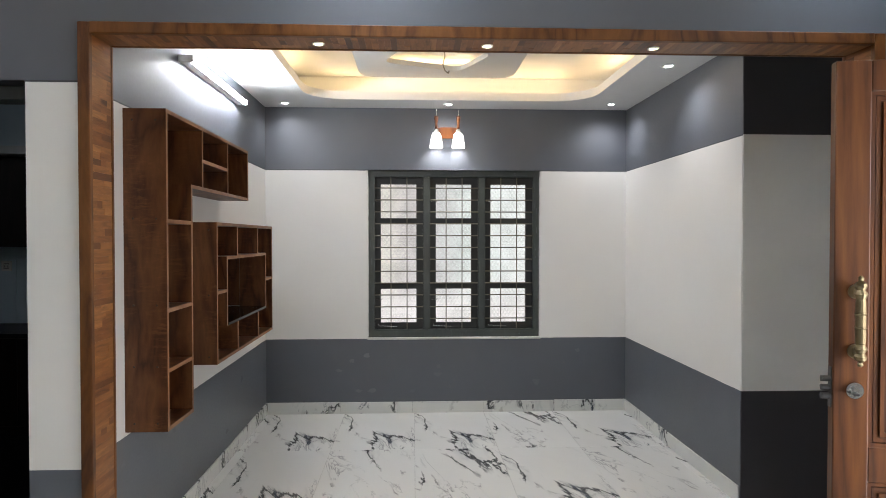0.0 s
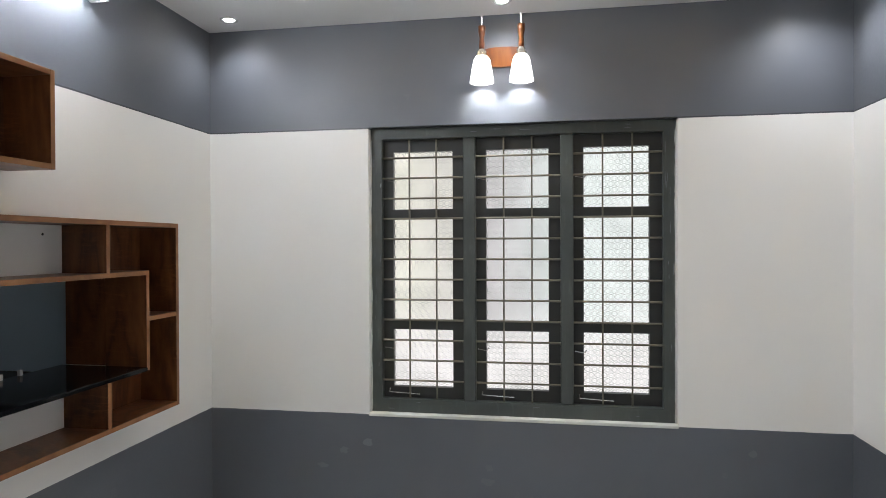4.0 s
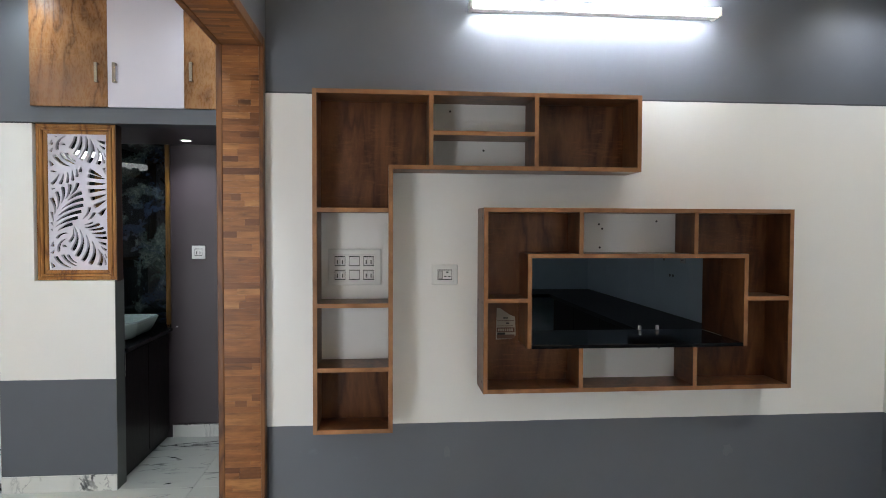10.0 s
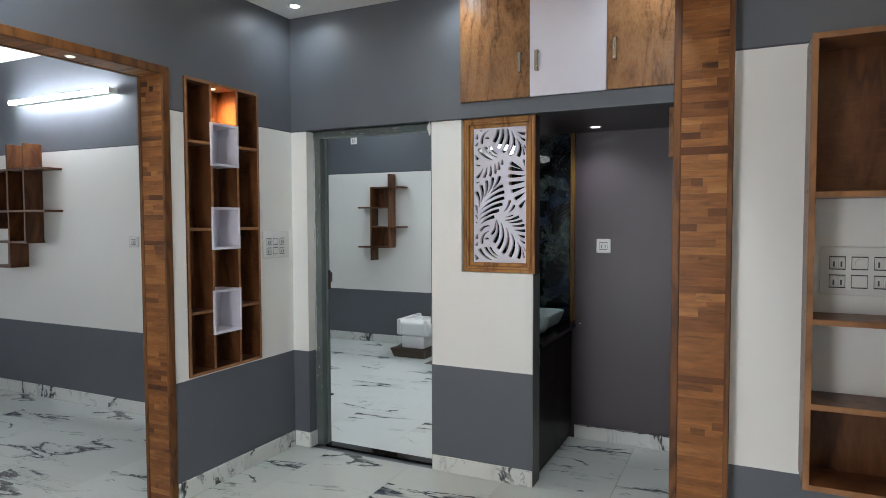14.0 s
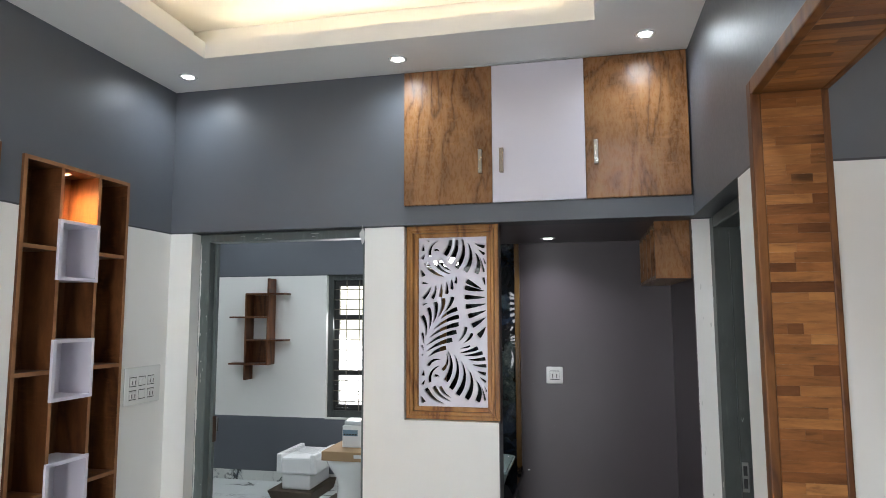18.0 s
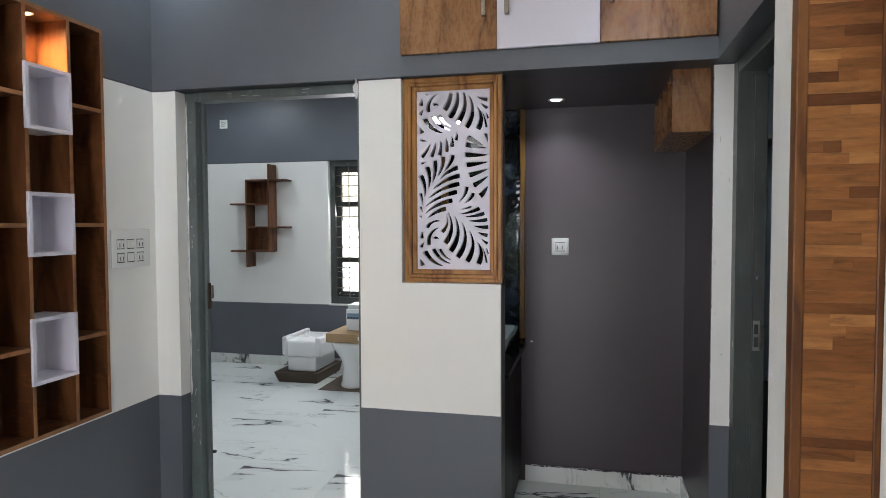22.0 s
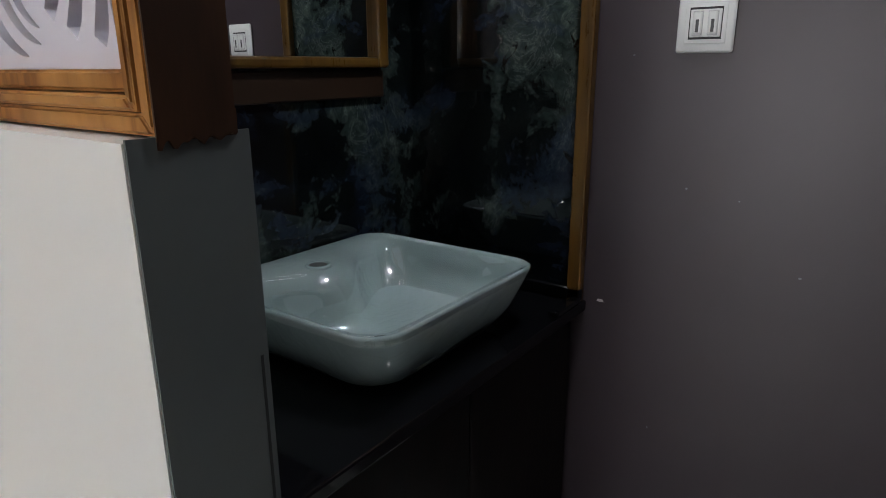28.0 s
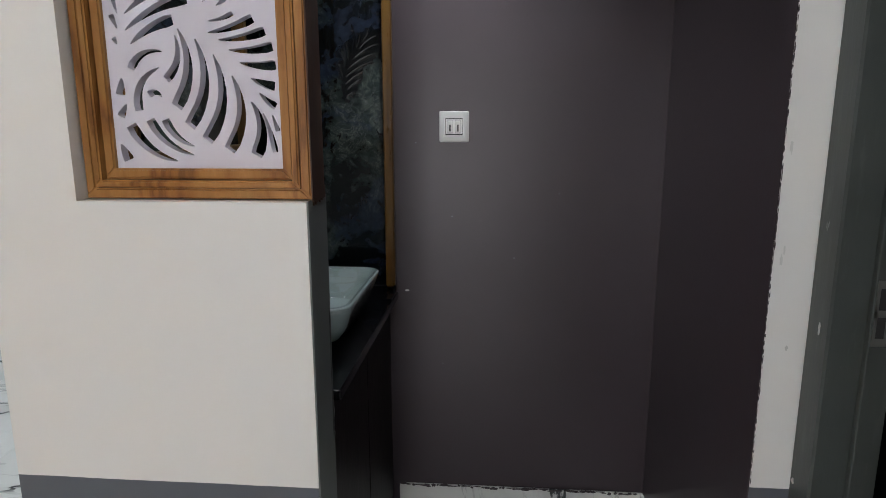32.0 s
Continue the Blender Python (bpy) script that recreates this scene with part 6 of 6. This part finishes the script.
def packing():
    o = thing("packed_carton", (-5.05, -0.3, 0), "open brown carton under foam-packed white parts", "box")
    c = bmesh.new()
    vs = box(c, -5.40, -4.86, -0.62, -0.24, 0.0, 0.095)
    for v in vs:
        if v.co.z > 0.05:
            v.co.x += 0.03 if v.co.x > -5 else -0.02
            v.co.y += 0.02 if v.co.y > -0.4 else -0.035
    part("carton", c, "dark_cardboard", o, "dark brown cardboard tray")
    t = thing("foam_block", (-5.05, -0.3, 0.097), "white foam-packed white fixture wrapped in clear film", "packaging")
    part("lower_block", soft_box(-5.36, -4.90, -0.55, -0.27, 0.097, 0.235, 0.015, 2), "foam", t)
    part("upper_block", soft_box(-5.40, -4.88, -0.60, -0.20, 0.237, 0.385, 0.02, 2), "foam", t)
    for y in (-0.59, -0.26):
        part("foam_rib", soft_box(-5.38, -4.865, y, y + 0.05, 0.25, 0.42, 0.012, 2), "foam", t)
    f = bmesh.new()
    bmesh.ops.create_grid(f, x_segments=14, y_segments=12, size=0.5)
    for v in f.verts:
        x, y = v.co.x, v.co.y
        v.co = Vector((-5.13 + x * 0.50, -0.40 + y * 0.36, 0.425 + 0.016 * noise.noise(Vector((x * 9, y * 9, 0)))))
    part("wrapping_film", f, "film_clear", t, "crumpled clear film", smooth=True)
    # pedestal toilet with a flat box and a small carton on it
    w = thing("toilet", (-4.86, 0.12, 0), "white ceramic pedestal toilet waiting to be fitted", "toilet")
    b = bmesh.new()
    lathe(b, ((0.125, 0.0), (0.128, 0.015), (0.115, 0.05), (0.108, 0.17), (0.125, 0.25), (0.175, 0.33), (0.205, 0.385), (0.208, 0.420), (0.19, 0.428), (0.17, 0.40)), (-4.9, 0.12, 0.004), n=28)
    bmesh.ops.scale(b, vec=(1.25, 1.0, 1.0), space=Matrix.Translation((4.9, -0.12, 0)), verts=b.verts)
    part("bowl", b, "white_ceramic", w, smooth=True)
    m = thing("cardboard_mat", (-4.9, 0.1, 0.0), "flat torn cardboard sheet on the floor", "cardboard")
    part("sheet", boxes((-5.2, -4.66, -0.14, 0.38, 0.0005, 0.0035)), "dark_cardboard", m)
    k = thing("flat_box", (-4.9, 0.16, 0.433), "flat brown cardboard box lying on the toilet", "box")
    part("carton", soft_box(-5.16, -4.62, -0.045, 0.40, 0.4335, 0.513, 0.004), "cardboard", k)
    part("sticker", boxes((-4.6195, -4.6185, 0.25, 0.36, 0.463, 0.493)), "white_plastic", k)
    s = thing("small_carton", (-4.9, 0.15, 0.514), "small white carton with blue printed band", "box")
    part("carton", soft_box(-5.03, -4.80, 0.075, 0.275, 0.5145, 0.705, 0.006), "foam", s)
    part("crumpled_top", soft_box(-5.0, -4.81, 0.085, 0.262, 0.7055, 0.745, 0.015, 2), "clear_film", s)
    band = part("print_band", boxes((-4.7995, -4.7985, 0.082, 0.22, 0.615, 0.668)), "blue_print", s, "blue printed band")
    for i in range(5):
        part("print_mark", boxes((-4.7984, -4.798, 0.088 + 0.026 * i, 0.106 + 0.026 * i, 0.620, 0.634)), "ink", band)


packing()


# ---- kitchen ----
def kitchen():
    o = thing("kitchen_counter", (-3.4, 5.5, 0), "dark kitchen base cabinets in an unlit kitchen", "cabinet")
    for i in range(5):
        x = -5.2 + i * 0.75
        part("door", soft_box(x, x + 0.745, 5.20, 5.218, 0.08, 0.75, 0.002), "vanity_wood", o)
    part("body", boxes((-5.2, -1.40, 5.22, 5.795, 0.0, 0.752)), "vanity_wood", o)
    w = thing("kitchen_worktop", (-3.4, 5.5, 0.755), "black granite kitchen worktop", "worktop")
    part("slab", soft_box(-5.84, -1.39, 5.17, 5.797, 0.755, 0.79, 0.004), "kitchen_stone", w)
    part("side_slab", soft_box(-5.845, -5.25, 4.85, 5.169, 0.756, 0.79, 0.004), "kitchen_stone", w)
    b = thing("backsplash", (-3.4, 5.79, 0.79), "pale veined marble kitchen backsplash", "wall panel")
    for i in range(7):
        part("tile", soft_box(-5.84 + 0.635 * i, -5.208 + 0.635 * i, 5.786, 5.799, 0.792, 1.34, 0.001), "kitchen_wall", b)
    u = thing("wall_cabinet", (-2.6, 5.6, 1.44), "dark kitchen wall cabinets above the worktop", "cabinet")
    for i in range(3):
        x = -3.66 + i * 0.75
        part("door", soft_box(x, x + 0.745, 5.435, 5.453, 1.445, 2.155, 0.002), "vanity_wood", u)
    part("body", boxes((-3.66, -1.40, 5.455, 5.795, 1.445, 2.158)), "vanity_wood", u)
    for x, z in ((-3.62, 1.12), (-3.56, 1.12), (-3.74, 1.25)):
        h = bmesh.new()
        rod(h, (x, 5.787, z), (x, 5.7855, z), 0.014, 12)
        part("pipe_hole", h, "ink", b, "dark round pipe hole")
    plate("light_switch", "-y", (-3.42, 5.785, 1.235), 0.085, 0.085, [(0.02, 0.02, 0.045, 0.045, "two")], "white switch on the kitchen backsplash")


kitchen()

wire = thing("ceiling_wire", (0.30, 4.75, 2.86), "short loose electric wire hanging from the ceiling", "wire")
bm = bmesh.new()
pts = [(0.28, 4.75, 2.86), (0.285, 4.75, 2.80), (0.27, 4.752, 2.74), (0.285, 4.755, 2.70), (0.31, 4.757, 2.68), (0.315, 4.757, 2.70)]
for a, b in zip(pts, pts[1:]):
    rod(bm, a, b, 0.004, 6)
part("cable", bm, "bar_metal", wire)

# ---- skirting and floor tiles ----
TILE = {}


def tile_mesh(w, h, t, mat):
    key = (round(w, 3), round(h, 3), t, mat)
    if key not in TILE:
        bm = bmesh.new()
        box(bm, -w / 2, w / 2, -h / 2, h / 2, -t, 0)
        top = [e for e in bm.edges if all(abs(v.co.z) < 1e-6 for v in e.verts)]
        bmesh.ops.bevel(bm, geom=top, offset=0.0009, segments=1, affect="EDGES")
        mesh = bpy.data.meshes.new("tile")
        bm.to_mesh(mesh)
        bm.free()
        mesh.materials.append(MATS[mat])
        TILE[key] = mesh
    return TILE[key]


def tiled(name, x0, x1, y0, y1, ox, oy, tw, th, mat):
    """A floor of tiles laid from the joint (ox, oy), cut at the walls."""
    o = thing(name, ((x0 + x1) / 2, (y0 + y1) / 2, 0), "glossy white vein-printed tile floor", "floor", kind="structure")
    xs = [x0] + [ox + tw * i for i in range(-30, 31) if x0 + 0.02 < ox + tw * i < x1 - 0.02] + [x1]
    ys = [y0] + [oy + th * i for i in range(-30, 31) if y0 + 0.02 < oy + th * i < y1 - 0.02] + [y1]
    for a, b in zip(xs, xs[1:]):
        for c, e in zip(ys, ys[1:]):
            t = new("tile", tile_mesh(b - a - 0.0012, e - c - 0.0012, 0.009, mat))
            t.parent = o
            t.location = Vector(((a + b) / 2, (c + e) / 2, 0)) - ORIGIN[o]


tiled("floor_living", -1.2, 1.92, 2.76, 5.735, 0.07, 4.78, 0.6, 1.2, "marble_living")
tiled("floor_alcove", 1.92, 3.0, 2.85, 3.752, 0.07, 4.78, 0.6, 1.2, "marble_living")
tiled("floor_hall", -2.165, 1.92, 0.08, 2.76, -0.95, 0.45, 1.2, 0.6, "marble_hall_dim")
tiled("floor_niche", -3.09, -2.165, 1.39, 2.76, -2.15, 0.45, 1.2, 0.6, "marble_hall_dim")
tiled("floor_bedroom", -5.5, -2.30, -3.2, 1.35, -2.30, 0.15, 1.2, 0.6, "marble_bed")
tiled("floor_dining", -2.18, 1.92, -4.6, 0.08, -0.95, 0.05, 1.2, 0.6, "marble_hall_dim")


def skirting(name, axis, face, a, b, out, h=0.10):
    """Tile skirting along a wall face. out: +1 or -1, the side on which the room lies."""
    o = thing(name, ((a + b) / 2, face, 0) if axis == "x" else (face, (a + b) / 2, 0), "white veined tile skirting with chalky grout edge", "skirting", kind="structure")
    n = max(1, round((b - a) / 0.6))
    rng = random.Random(int(1000 * abs(face + a)))
    for i in range(n):
        u0, u1 = a + (b - a) * i / n + 0.0006, a + (b - a) * (i + 1) / n - 0.0006
        hh = h + rng.uniform(-0.002, 0.002)
        d0, d1 = sorted((face + out * 0.0005, face + out * 0.011))
        p = soft_box(u0, u1, d0, d1, 0.0005, hh, 0.001) if axis == "x" else soft_box(d0, d1, u0, u1, 0.0005, hh, 0.001)
        part("skirting_tile", p, "marble_skirt", o)


skirting("skirting", "x", 5.735, -1.188, 1.908, -1)
skirting("skirting", "y", -1.2, 2.87, 5.734, 1)
skirting("skirting", "y", 1.92, 3.76, 5.734, -1)
skirting("skirting", "x", 0.165, -2.143, -1.17, 1)
skirting("skirting", "y", -2.155, 0.177, 0.299, 1)
skirting("skirting", "x", 0.288, -2.2245, -2.156, 1)
skirting("skirting", "y", -2.162, 1.201, 1.829, 1, 0.095)
skirting("skirting", "y", -3.09, 1.84, 2.684, 1, 0.095)
skirting("skirting", "x", 2.685, -3.078, -2.30, -1, 0.095)
skirting("skirting", "y", -5.5, -3.2, 1.35, 1, 0.10)
skirting("skirting", "y", -2.18, -4.6, -0.01, 1, 0.10)


# ---- wear ----
def marks(name, at, label):
    return tagged(thing(name, at, label, "paint mark"), kind="stuff")


o = marks("paint_marks", (0.35, 5.735, 0.3), "pale scuffs and smears on the grey dado under the window")
rng = random.Random(21)
for k in range(16):
    smear(o, "x" if k % 4 == 3 else "y", -1.1997 if k % 4 == 3 else 5.7347, rng.uniform(3.3, 5.5) if k % 4 == 3 else rng.uniform(-0.9, 1.7), rng.uniform(0.18, 0.58), rng.uniform(0.03, 0.09), rng.uniform(0.02, 0.08), 1 if k % 4 == 3 else -1, 200 + k, "scuff", 0.0004, "scuff")
o = marks("paint_marks", (-3.09, 2.2, 0.8), "small white specks and scuffs on the plum wall")
for k in range(6):
    smear(o, "x", -3.0898, rng.uniform(1.86, 2.6), rng.uniform(0.35, 1.5), rng.uniform(0.003, 0.007), rng.uniform(0.003, 0.006), 1, 230 + k, "scuff", 0.0004, "speck")
smear(o, "x", -3.0898, 1.874, 0.80, 0.022, 0.008, 1, 260, "plaster", 0.0006, "speck")
for k in range(46):
    smear(o, "x", -3.0788, 1.85 + 0.018 * k + rng.uniform(-0.006, 0.006), 0.094 + rng.uniform(-0.003, 0.003), rng.uniform(0.012, 0.045), rng.uniform(0.004, 0.016), 1, 600 + k, "plum_paint", 0.0008, "ragged_edge")
o = marks("paint_drips", (-1.14, 2.76, 0.25), "two white paint drips on the teak jamb")
for k, y in enumerate((2.742, 2.775)):
    smear(o, "x", -1.1396, y, 0.25, 0.007, 0.06, 1, 270 + k, "white_paint", 0.0008, "drip")
o = marks("wall_slit", (-2.28, 1.83, 0.85), "dark crack in the grey end of the pier")
part("crack", boxes((-2.278, -2.2745, 1.8303, 1.8308, 0.70, 0.98)), "ink", o)
o = marks("paint_edge", (-2.235, 2.694, 1.3), "ragged white paint line where plum meets white")
for k in range(90):
    smear(o, "x", -2.2343, 2.6718 + rng.uniform(-0.0006, 0.0008), 0.66 + 0.0157 * k, rng.uniform(0.0012, 0.0038), rng.uniform(0.008, 0.026), 1, 300 + k, "plum_paint", 0.0005, "ragged_edge")
o = marks("shelf_screws", (-1.1, 3.07, 1.3), "dark screw heads on the shelf side panels")
for y, z in ((3.0695, 0.70), (3.0695, 0.95), (3.0695, 1.22), (3.0695, 1.60), (3.0695, 2.03), (3.7755, 0.86), (3.7755, 1.2), (3.7755, 1.56)):
    for x in (-1.16, -1.06):
        bm = bmesh.new()
        rod(bm, (x, y + 0.0004, z), (x, y - 0.0006, z), 0.005, 8)
        part("screw", bm, "mirror_wood_dark", o)

for y in (4.602, 4.69):
    o = thing("shelf_clip", (-1.38, y, 1.022), "small white plastic clip on the black shelf", "clip", "clips on the black shelf")
    part("clip_body", soft_box(-1.388, -1.374, y - 0.007, y + 0.007, 1.0225, 1.045, 0.002), "white_plastic", o)

o = marks("wall_smudges", (-2.234, 2.71, 1.3), "grey smudges on the white reveal strip")
for k in range(7):
    smear(o, "x", -2.2343, rng.uniform(2.682, 2.735), rng.uniform(0.72, 1.9), rng.uniform(0.003, 0.007), rng.uniform(0.01, 0.035), 1, 400 + k, "smudge", 0.0004, "smudge")
o = marks("fixing_holes", (-1.2, 4.4, 1.5), "small dark fixing holes in the wall of the open compartments")
for y, z in ((4.33, 1.535), (4.345, 1.515), (4.335, 1.43), (4.60, 1.55), (4.62, 0.97), (3.80, 1.86), (3.65, 2.03)):
    bm = bmesh.new()
    rod(bm, (-1.2, y, z), (-1.1992, y, z), 0.005, 8)
    part("hole", bm, "ink", o)
